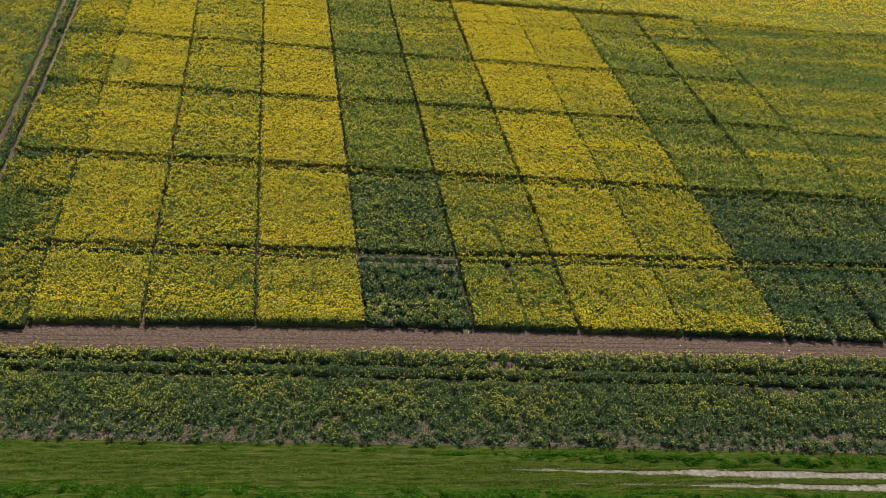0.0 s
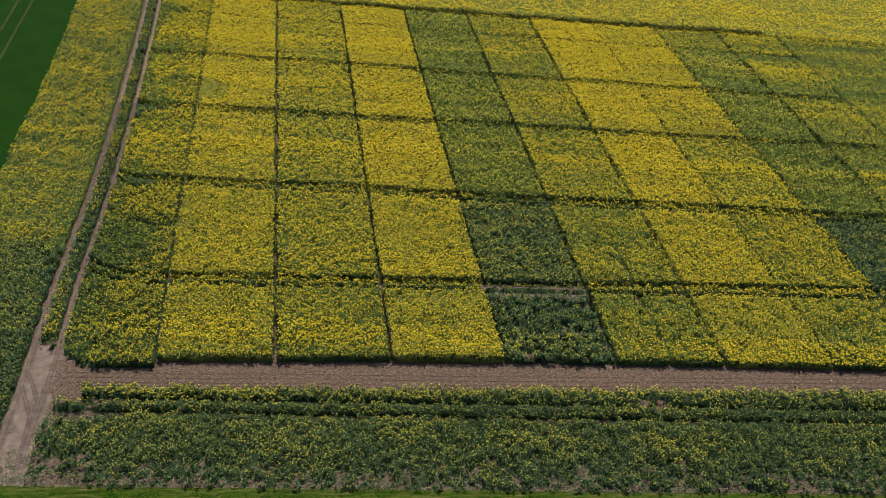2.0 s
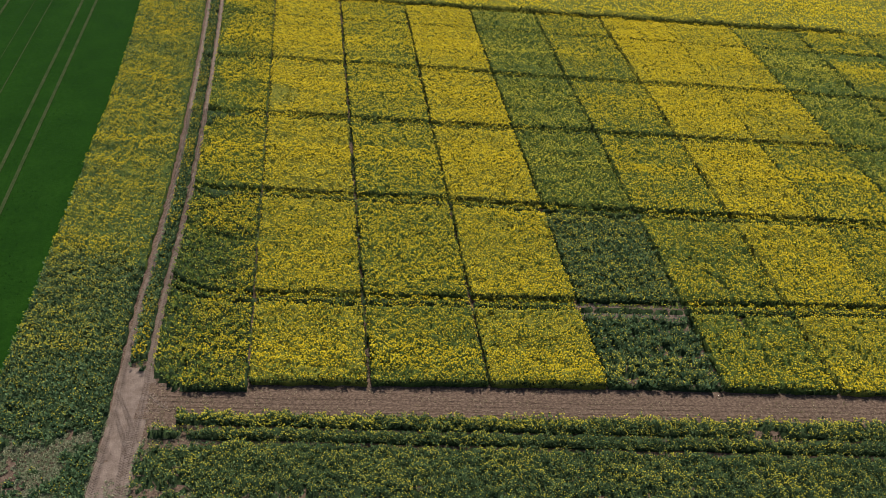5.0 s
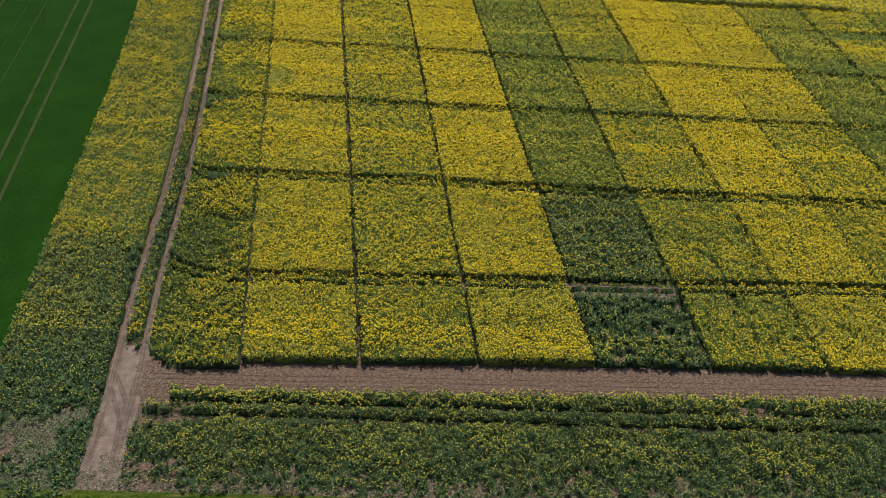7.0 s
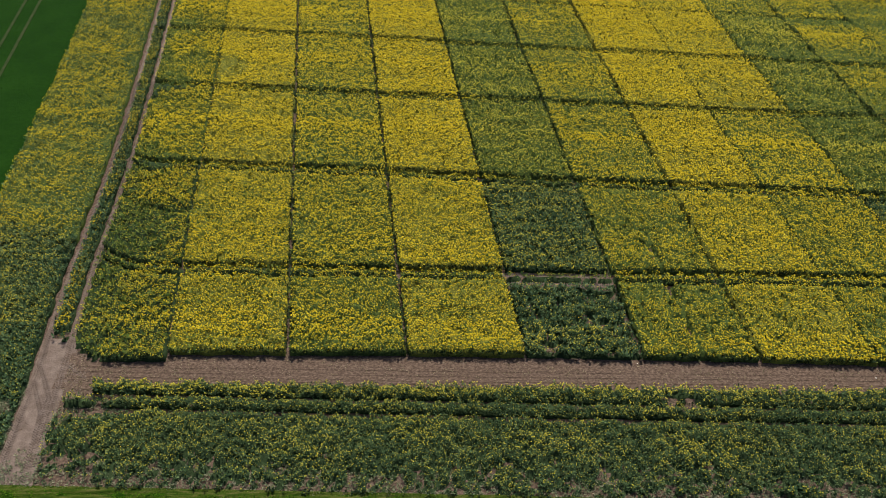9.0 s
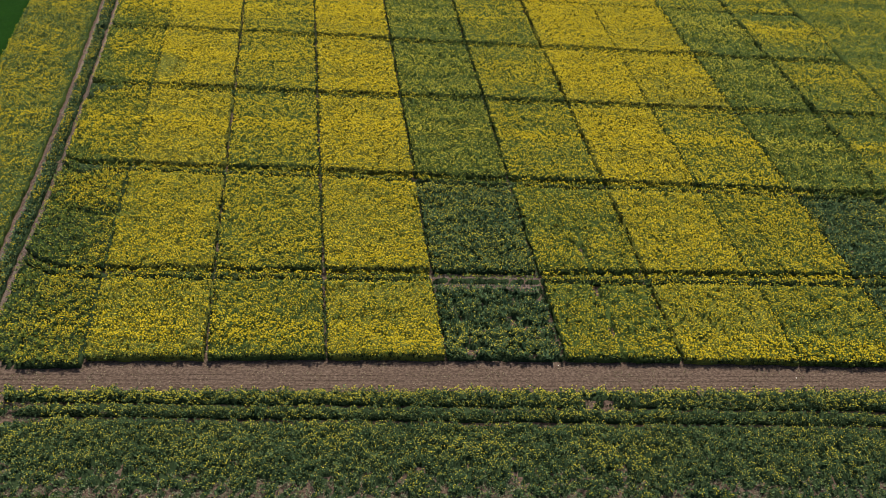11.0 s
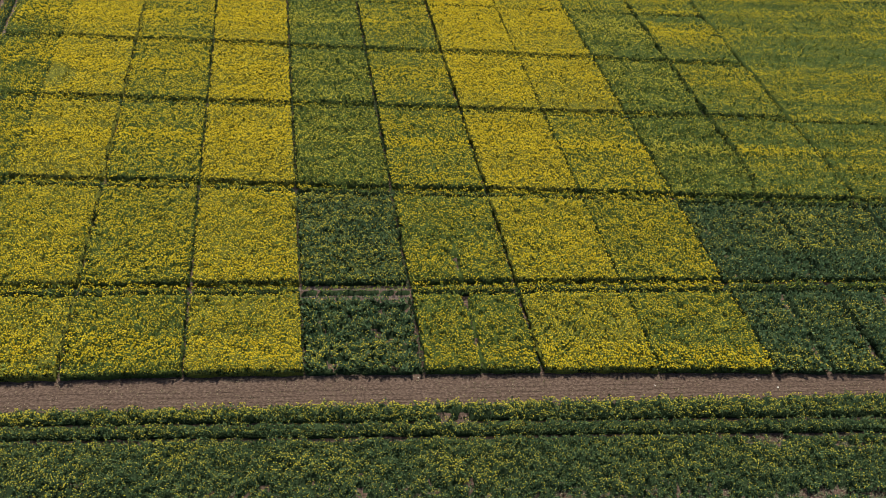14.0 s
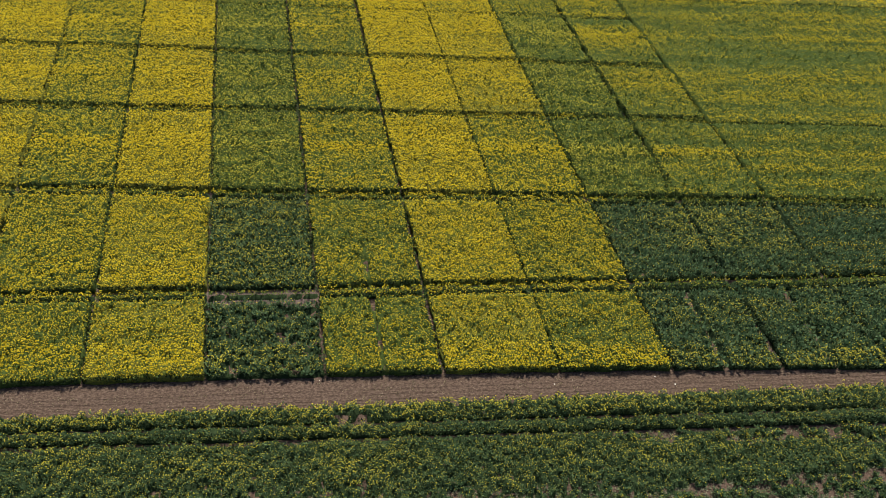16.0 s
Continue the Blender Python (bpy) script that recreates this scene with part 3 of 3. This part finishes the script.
# ---- strip in front of the bare path ----
def strip_cover(x, y):
    edge = np.clip((y - strip_end(x)) / 3.2, 0, 1)
    bare = in_spot(x, y, 29.0, -6.2, 2.6, 0.3) + in_spot(x, y, 38.0, -6.6, 5.5, 0.55) + in_spot(x, y, 44.0, -7.0, 3.5, 0.8) + in_spot(x, y, 35.0, -9.8, 6.0, 0.5) + in_spot(x, y, 43.0, -9.6, 3.5, 0.7) + in_spot(x, y, 10.5, -3.6, 2.6, 0.35) + in_spot(x, y, 8.8, -3.4, 0.5, 0.8)
    scruffy = 0.16 * np.clip((-25.0 - x) / 3.0, 0, 1) + 0.3 * np.clip((-23.0 - x) / 2.5, 0, 1) * (np.exp(-((y - strip_gap1(x)) / 0.3) ** 2) + np.exp(-((y - strip_gap2(x) + 0.1) / 0.4) ** 2))
    return (0.5 * rough(x, y, 0.42, 81) + 0.5 * value_noise(x, y, 0.16, 82) > 0.6 - 0.34 * edge + scruffy + 0.4 * np.clip(bare, 0, 1)) * 1.0


for left, low, high, f, h in ((const(-27.3), lambda x: strip_gap1(x) + 0.2, path_near, 0.78, 0.85), (const(-28.8), lambda x: strip_gap2(x) + 0.2, lambda x: strip_gap1(x) - 0.12, 0.55, 0.8),
                              (lambda y: wheel_r(y) + 0.45, strip_end, lambda x: strip_gap2(x) - 0.17, 0.5, 0.8)):
    def strip_tall(x, y, h=h):
        return height_of(h)(x, y) * np.clip(0.4 + 0.25 * (y - strip_end(x)), 0.4, 1.0)
    ob = stand("foreground_crop", left, const(58.0), low, high, 10.0, strip_tall, lambda x, y, f=f: (bloom_of(f)(x, y) + 1.7 * np.clip(1.2 - (path_near(x) - y) / 0.4, 0, 1) * np.clip(3 * value_noise(x, 0 * x, 2.2, 54) - 1.3 + 0.05 * np.clip(x, -10, 20), 0, 1)) * np.clip(-0.3 + 2.6 * rough(x * 0.5, y, 1.6, 57), 0.25, 2) * np.clip(0.25 + 0.22 * (y - strip_end(x)), 0.3, 1) * np.clip(1.0 - (0.015 * (x - 12) if f < 0.7 else 0), 0.65, 1.1), strip_cover, leaves=2.3, grid=0.195, shoots=3, size=0.05, leaf_size=0.14, relief=0.72, petals=YOUNG_PETAL, buds=BUD if f > 0.7 else GREEN_BUD, bud_share=0.5, upper=RANK_LEAF)
    tagged(ob, "sparse dark green rapeseed strip beside the bare path", "crop strip", "narrow crop strips")

# ---- single plants on the thinly grown end of the strip ----
def plant_mesh(kind, n, spread, low, high, size, mat, r):
    """Leaf tufts, or flower heads, of one plant of radius r."""
    ang, out = rng.random(n) * 2 * np.pi, r * np.sqrt(rng.random(n)) * spread
    z = rng.uniform(low, high, n) * (1.0 - 0.45 * (out / r) ** 2)
    p = np.stack([out * np.cos(ang), out * np.sin(ang), z], -1)
    return leaf_tufts(kind, p, size, mat) if kind == "foliage" else flower_heads(kind, p, size, False, mat)


def plant_stem(high):
    """A thin stem with four side branches, each a tapered three-sided tube."""
    verts, faces = [], []
    for k in range(5):
        turn, foot = k * 1.4, 0.0 if k == 0 else high * (0.2 + 0.12 * k)
        reach, tip = (0.02, high) if k == 0 else (0.14, high * (0.75 + 0.05 * k))
        base = len(verts)
        for z, out, w in ((foot, 0.0, 0.014), (tip, reach, 0.005)):
            verts += [(out * math.cos(turn) + w * math.cos(q * 2.1), out * math.sin(turn) + w * math.sin(q * 2.1), z) for q in range(3)]
        faces += [(base + q, base + (q + 1) % 3, base + 3 + (q + 1) % 3, base + 3 + q) for q in range(3)]
    return mesh_of("stem", verts, faces, UPPER)


def rapeseed_plant(r, high):
    ob = new("rapeseed_plant")
    part("stem", plant_stem(high), ob)
    part("foliage", plant_mesh("foliage", 26, 1.0, 0.1 * high, 0.9 * high, 0.15, RANK_LEAF, r), ob, "bluish green leaves")["kind"] = "stuff"
    part("bloom", plant_mesh("bloom", 6, 0.8, 0.9 * high, 1.05 * high, 0.035, YOUNG_PETAL, r), ob, "a few pale yellow flower heads")["kind"] = "stuff"
    return tagged(ob, "single low rapeseed plant on thinly grown bare soil", "plant", "single plants on bare soil")


first = [rapeseed_plant(r, high) for r, high in ((0.26, 0.5), (0.32, 0.6), (0.22, 0.42))]
spots = ((38.0, -6.7, 5.5, 0.6, 34), (44.0, -7.0, 3.0, 0.9, 22), (35.5, -9.7, 5.5, 0.7, 36), (42.5, -9.6, 3.0, 0.8, 22), (29.0, -6.2, 2.2, 0.3, 6), (14.0, -10.1, 18.0, 0.35, 40))
n = 0
for cx, cy, rx, ry, count in spots:
    for _ in range(count):
        x, y = cx + rx * rng.uniform(-1, 1), cy + ry * rng.uniform(-1, 1)
        y = max(y if ry != 0.35 else strip_end(x) + 0.35 + 0.5 * rng.random(), strip_end(x) + 0.3)
        m = Matrix.Translation((x * S, y * S, 0)) @ Matrix.Rotation(rng.uniform(0, 6.28), 4, "Z") @ Matrix.Scale(rng.uniform(0.75, 1.25), 4)
        if n < 3:
            first[n].matrix_world = m
        else:
            copy_thing(first[n % 3], m)
        n += 1

# ---- grass ----
def gravel_half(x, x0, least):
    return np.clip(least + 0.3 * np.clip((x - x0 + 2) / 16, 0, 1) + 0.12 * (rough(x, 0 * x, 3.0, 97) - 0.5), 0.004, 1) * (x > x0 - 8)


ob = sheet("grass_field", const(-120.0), lambda y: grass_edge(y) - 0.05, const(-60.0), const(110.0), -80.0, 0.03, TURF, 60, 60, 0.06)
tagged(ob, "dark green field of young cereal beside the rapeseed", "field", kind="structure")
def grass_spots(x0, x1, y0, y1, n, keep):
    x, y = rng.uniform(x0, x1, n), rng.uniform(y0, y1, n)
    k = keep(x, y)
    x, y = x[k], y[k]
    return np.stack([x * S, y * S, np.full(len(x), 0.05)], -1)


p = grass_spots(-64, -37, -4, 66, 7000, lambda x, y: (x < grass_edge(y) - 0.05) & (np.abs(x - spray_l(y)) > 0.2) & (np.abs(x - spray_l(y) - 1.6) > 0.2))
tagged(new("cereal_grass", leaf_tufts("cereal_grass", p, 0.1, DARK_GRASS, 3, 0.6, 0.2)), "dense dark green blades of young cereal", "grass", kind="stuff")
def lush(x, y):
    """How far inside the tall grass a place lies, below 0 outside."""
    ragged = rough(x * 0.35, y, 0.5, 90) - 0.5
    low = np.interp(x, (-21.5, -5.0, 2.0, 9.0, 20.0, 27.0, 34.0), (-10.2, -10.55, -10.85, -11.4, -12.02, -12.3, -12.5))
    near = np.interp(x, (-21.0, -11.0, -1.5, 12.0, 23.0, 33.0), (-12.0, -12.35, -12.65, -13.15, -13.62, -13.9))
    return np.maximum(np.minimum(strip_end(x) - 0.05 - y, y - low + 0.35 * ragged), near + 0.35 * ragged - y)


def in_lane(x, y):
    """True on the bare gravel, with ragged edges."""
    worn = 0.45 + 0.8 * rough(x * 0.25, y, 0.25, 98) - 0.45 * np.clip((24 - x) / 14, 0, 1)
    return (np.abs(y - lane_far(x)) < worn * gravel_half(x, 9.0, 0.0)) | (np.abs(y - lane_near(x)) < worn * gravel_half(x, 19.0, 0.0))


def turf(name, height, mat, nu, nv):
    """Turf between the crop strip and the bottom of the verge, with the lumps and streaks of its grass."""
    u, v = np.meshgrid(np.linspace(-36.0, 48.0, nu), np.linspace(0, 1, nv))
    y = -15.8 + (strip_end(u) + 0.05 + 15.8) * v
    z = height(u, y)
    i = np.arange(z.size).reshape(z.shape)
    faces = np.stack([i[:-1, :-1], i[:-1, 1:], i[1:, 1:], i[1:, :-1]], -1).reshape(-1, 4)
    keep = z.ravel()[faces].max(1) > 0
    return new(name, mesh_of(name, np.stack([u * S, y * S, z], -1).reshape(-1, 3), faces[keep], mat, True))


ob = sheet("verge", const(-90.0), const(110.0), const(-60.0), lambda x: strip_end(x) + 0.1, 20.0, 0.0, VERGE, 60, 30, 0.0)
ob.location.z = 0.006
tagged(ob, "mown green grass verge beside the crop strip", "verge", kind="structure")
def mown_height(x, y):
    return 0.02 + 0.15 * value_noise(x * 0.06, y, 0.17, 100) + 0.09 * rough(x * 0.6, y, 0.22, 91) - 0.12 * in_lane(x, y)


def lush_height(x, y):
    return np.clip(lush(x, y) / 0.7, -0.3, 1) * (0.1 + 1.3 * np.clip(rough(x * 0.6, y, 0.4, 99) - 0.35, 0, 1)) * np.clip(0.55 + x / 30, 0.5, 1)


def raised(p, height, lift):
    """The spots p, set on the grass surface."""
    p[:, 2] = np.maximum(height(p[:, 0] / S, p[:, 1] / S), 0.02) + lift
    return p


ob = turf("mown_grass", mown_height, MOWN, 560, 96)
tagged(ob, "short mown yellow-green grass in streaks along wheel lanes", "grass", kind="stuff")
ob = turf("verge_grass", lush_height, GRASS, 640, 84)
tagged(ob, "lush dark green clumps of verge grass", "grass", kind="stuff")
p = grass_spots(-33, 44, -15.0, -8.6, 62000, lambda x, y: lush(x, y) > 0.25 * rough(x, y, 0.4, 89))
p = raised(p, lush_height, rng.uniform(0.0, 0.07, len(p)))
tagged(new("grass_tufts", leaf_tufts("grass_tufts", p, 0.13, GRASS_TIP, 2, 0.35, 0.24)), "single taller tufts in the verge grass", "grass", kind="stuff")
p = np.concatenate([grass_spots(-33, 44, -14.8, -9.0, 52000, lambda x, y: (y < strip_end(x)) & (lush(x, y) < 0) & ~in_lane(x, y))] + [grass_spots(4, 44, -14.6, -11.8, 9000, lambda x, y, line=line: (np.abs(y - line(x)) < 0.4) & ~in_lane(x, y)) for line in (lane_far, lane_near)])
p = raised(p, mown_height, 0.015)
tagged(new("lane_grass", leaf_tufts("lane_grass", p, 0.1, MOWN_TIP, 2, 0.35, 0.22)), "short grass creeping over the gravel edges", "grass", kind="stuff")


p = grass_spots(-33, 44, -14.8, -9.0, 14000, lambda x, y: (y < strip_end(x)) & (lush(x, y) < 0.1) & (value_noise(x * 0.06, y, 0.16, 88) > 0.56))
p = raised(p, mown_height, 0.03)
tagged(new("grass_clippings", leaf_tufts("grass_clippings", p, 0.055, MOWN_TIP, 2, 0.2, 0.3)), "pale dry clippings in rows on mown grass", "clippings", kind="stuff")


def bare_weed_spots(x, y):
    fringe = (y > strip_end(x) - 0.15) & (y < strip_end(x) + 3.4 * rough(x, y, 0.8, 92))
    mouth = (x > wheel_r(y) + 0.3) & (x < -25.5) & (y < 0.6) & (y > -6)
    thin = (x > 27) & (y > strip_end(x)) & (y < strip_gap2(x))
    return (fringe & (rough(x, y, 0.5, 93) > 0.3)) | ((mouth | thin) & (rough(x, y, 0.5, 93) > 0.42))


def corner_spots(x, y):
    return (x < wheel_l(y) - 0.3) & (x > grass_edge(y) + 0.1) & (rough(x, y, 0.9, 94) + 0.4 * (value_noise(x, y, 0.2, 95) - 0.5) > 0.36 + 0.06 * np.clip(y + 3.4, -1, 4))


corner = grass_spots(-40, -30.5, -10, 0.6, 30000, corner_spots)
p = grass_spots(-34, 46, -12.4, 1, 80000, bare_weed_spots)
tagged(new("low_weeds", leaf_tufts("low_weeds", np.concatenate([p[::2][p[::2, 1] < -4.8], corner[::2]]), 0.12, WEED, 3, 0.8)), "low grey-green weeds on thinly grown soil", "weeds", kind="stuff")
p = np.concatenate([p[1::2], corner[1::2][::2], grass_spots(-29, 62, -4.2, 0.6, 7000, lambda x, y: (y < front(x) + 0.1) & (y > path_near(x) - 0.2) & (rough(x * 0.5, y, 0.5, 95) > 0.5))])
y = rng.uniform(-8, 62, 2500)
p = np.concatenate([p, np.stack([(grass_edge(y) + rng.normal(0.02, 0.12, 2500)) * S, y * S, np.full(2500, 0.12)], -1)])
tagged(new("dry_weeds", leaf_tufts("dry_weeds", p, 0.08, STRAW, 2, 0.9)), "low pale dry weeds on bare soil", "weeds", kind="stuff")

# ---- tracks ----
for shift, half in ((0.0, 0.16), (1.6, 0.16), (-3.5, 0.06), (-5.4, 0.035), (-8.4, 0.14)):
    ob = sheet("spray_track", lambda y: spray_l(y) + shift - half, lambda y: spray_l(y) + shift + half, const(-30.0), const(100.0), -50.0, 0.075, TRACK_TURF, 4, 140, 0.04)
    tagged(ob, "pale wheel line through the cereal field", "wheel track", kind="structure")
def rut_half(y): return 0.22 - 0.07 * np.clip((y - 4) / 16, 0, 1) + 0.05 * (value_noise(0 * y, y, 1.3, 66) - 0.5)


for line in (wheel_l, wheel_r):
    ob = sheet("wheel_rut", lambda y: line(y) - rut_half(y), lambda y: line(y) + rut_half(y), const(-9.6), const(84.0), -31.0, 0.02, RUT_SOIL, 6, 300, 0.04)
    tagged(ob, "bare pale rut pressed by tractor wheels", "wheel track", kind="structure")
ob = sheet("track_mouth", lambda y: wheel_l(y) - 0.3, lambda y: wheel_r(y) + 0.45, const(-9.6), const(1.6), -31.0, 0.012, RUT_SOIL, 20, 60, 0.03)
tagged(ob, "bare trodden soil where wheel track meets path", "wheel track", kind="structure")
for line, x0, least in ((lane_far, 9.0, 0.0), (lane_near, 19.0, 0.0)):
    def lane_low(x): return line(x) - gravel_half(x, x0, least)
    def lane_high(x): return line(x) + gravel_half(x + 37, x0 + 37, least)
    ob = sheet("gravel_lane", const(x0 - 6.0), const(110.0), lane_low, lane_high, 40.0, 0.085, GRAVEL, 700, 8, 0.03)
    tagged(ob, "pale gravel wheel lane worn into the verge", "lane", kind="structure")


def tread_bars(name, line, y0, y1, step=0.21, crosswise=False):
    """Lug prints of a tractor tyre: slanted bars in two staggered rows along a line x(y), or y(x) if crosswise."""
    y = np.arange(y0 * S, y1 * S, step)
    y = np.concatenate([y, y + step / 2])
    side = np.repeat([-1.0, 1.0], len(y) // 2)
    x = line(y / S) * S
    slope = (line(y / S + 0.1) * S - x) / (0.1 * S)
    n = len(y)
    long, wide, high = 0.32, 0.055, 0.07
    corner = np.array([(a, b, c) for c in (0, 1) for a, b in ((0, -1), (1, -1), (1, 1), (0, 1))], float)
    shapes = np.zeros((n, 8, 3))
    along = corner[None, :, 0] * long * rng.uniform(0.85, 1.1, (n, 1))
    shapes[..., 0] = side[:, None] * along * 0.86
    shapes[..., 1] = along * 0.5 + corner[None, :, 1] * wide * np.where(corner[None, :, 2] > 0, 0.6, 1.0)
    shapes[..., 2] = corner[None, :, 2] * high * rng.uniform(0.5, 1.1, (n, 1)) + 0.015
    shapes[..., 0] += slope[:, None] * shapes[..., 1]
    centres = np.stack([x, y, np.zeros(n)], -1)
    if crosswise:
        centres, shapes = centres[:, [1, 0, 2]], shapes[..., [1, 0, 2]]
    v, f = scattered(centres, shapes, [(4, 5, 6, 7), (0, 1, 5, 4), (1, 2, 6, 5), (2, 3, 7, 6), (3, 0, 4, 7)])
    return mesh_of(name, v, f, RUT_SOIL)


for line, y0, y1 in ((wheel_l, -9.4, 34.0), (wheel_r, -9.4, 34.0), (lambda y: wheel_r(y) - 0.45 - 0.06 * (y + 3), -9.2, -3.0), (lambda y: -31.7 - 0.62 * y - 0.012 * y * y, -4.2, -0.6),
                     (lambda y: -32.4 - 0.62 * y - 0.012 * y * y, -4.8, -1.9), (lambda y: -30.0 - 1.25 * (y + 0.2), -1.7, -0.3)):
    ob = new("tread_print", tread_bars("tread_print", line, y0, y1))
    tagged(ob, "chevron lug prints of a tractor tyre in soil", "tyre print", kind="stuff")

for line in (lambda x: r1l(x) + 0.02, lambda x: r1u(x) - 0.02):
    ob = sheet("wheel_rut", const(-0.9), const(7.1), lambda x: line(x) - 0.22, lambda x: line(x) + 0.22, 3.0, 0.02, RUT_SOIL, 40, 6, 0.04)
    tagged(ob, "bare pale wheel line between two rapeseed plots", "wheel track", kind="structure")
    ob = new("tread_print", tread_bars("tread_print", line, -0.8, 7.0, crosswise=True))
    tagged(ob, "chevron lug prints of a tractor tyre in soil", "tyre print", kind="stuff")

# ---- bare path ----
u, v = np.meshgrid(np.linspace(-30.0, 58.0, 520), np.linspace(0, 1, 80))
y = path_near(u) - 0.3 + (front(u) + 0.45 - path_near(u)) * v
groove = 0.02 * (rough(u * 0.08, y + 0.03 * u, 0.14, 101) - 0.5) + 0.05 * (rough(u + 0.6 * y, y - 0.4 * u, 0.2, 103) - 0.5)
for off in (0.3, 0.55, 0.95, 1.35):
    lie = path_near(u) + off + 0.12 * (value_noise(u, 0 * u, 6.0, 105) - 0.5)
    groove = groove - 0.17 * np.exp(-((y - lie) / 0.045) ** 2) * np.clip(3 * value_noise(u, 0 * u, 2.5, 106 + off) - 0.4, 0, 1)
i = np.arange(u.size).reshape(u.shape)
faces = np.stack([i[:-1, :-1], i[:-1, 1:], i[1:, 1:], i[1:, :-1]], -1).reshape(-1, 4)
path = new("path", mesh_of("path", np.stack([u * S, y * S, 0.03 + groove], -1).reshape(-1, 3), faces, SOIL, True))
tagged(path, "bare brown soil path with shallow grooves", "path", kind="structure")


# ---- clods and stones ----
def clods(name, x, y, size, mat, lift=0.0):
    n = len(x)
    r = (size * rng.uniform(0.4, 1.5, n))[:, None]
    shapes = np.zeros((n, 6, 3))
    for q, d in enumerate(((1, 0, 0), (0, 1, 0), (-1, 0, 0), (0, -1, 0), (0, 0, 1), (0, 0, -1))):
        shapes[:, q] = np.array(d) * r * rng.uniform(0.6, 1.3, (n, 1))
    shapes[..., 2] *= 0.6
    v, f = scattered(np.stack([x * S, y * S, lift + 0.25 * r[:, 0]], -1), leaned(shapes, 0.3), [(0, 1, 4), (1, 2, 4), (2, 3, 4), (3, 0, 4)])
    return mesh_of(name, v, f, mat)


x = rng.uniform(-30, 56, 20000)
y = rng.uniform(-3.3, 0.3, 20000) - 0.02 * x
k = (y < front(x) + 0.1) & (y > path_near(x) - 0.2)
tagged(new("soil_clods", clods("soil_clods", x[k], y[k], 0.045, SOIL)), "small brown clods on the bare path", "clods", kind="stuff")
y = rng.uniform(-9, 60, 2500)
x = np.where(rng.random(2500) < 0.5, wheel_l(y), wheel_r(y)) + rng.normal(0, 0.22, 2500)
mx, my = rng.uniform(-32.0, -27.5, 1600), rng.uniform(-9.4, 0.8, 1600)
inside = (mx > wheel_l(my) - 0.2) & (mx < wheel_r(my) + 0.3 + 1.4 * (my > -3.4))
x, y = np.r_[x, mx[inside]], np.r_[y, my[inside]]
tagged(new("soil_clods", clods("soil_clods", x, y, 0.06, RUT_SOIL)), "small pale clods along the wheel ruts", "clods", kind="stuff")


for line, x0 in ((lane_far, 9.0), (lane_near, 19.0)):
    x = 44 - 38 * rng.random(5000) ** 1.5
    half = gravel_half(x, x0, 0.0)
    y = line(x) + rng.normal(0, 0.6, 5000) * (0.08 + half)
    tagged(new("loose_gravel", clods("loose_gravel", x, y, 0.045, GRAVEL, 0.07)), "loose pale gravel strewn along the wheel lane", "gravel", kind="stuff")


def stone(x, y, r):
    bm = bmesh.new()
    bmesh.ops.create_icosphere(bm, subdivisions=2, radius=r)
    for v in bm.verts:
        v.co *= 0.8 + 0.4 * noise.noise(v.co * 9 + Vector((x, y, 0)))
        v.co.z *= 0.65
    me = bpy.data.meshes.new("stone")
    bm.to_mesh(me)
    bm.free()
    me.materials.append(STONE)
    ob = new("stone", me)
    ob.location = (x * S, y * S, r * 0.4)
    return tagged(ob, "small pale flint stone on the bare path", "stone", "stones on the path")


for x, y, r in ((-24.2, -0.06, 0.09), (7.4, -0.5, 0.07), (23.0, -1.7, 0.07), (31.2, -2.2, 0.1), (30.0, -1.5, 0.07), (36.0, -8.9, 0.08)):
    stone(x, y, r)
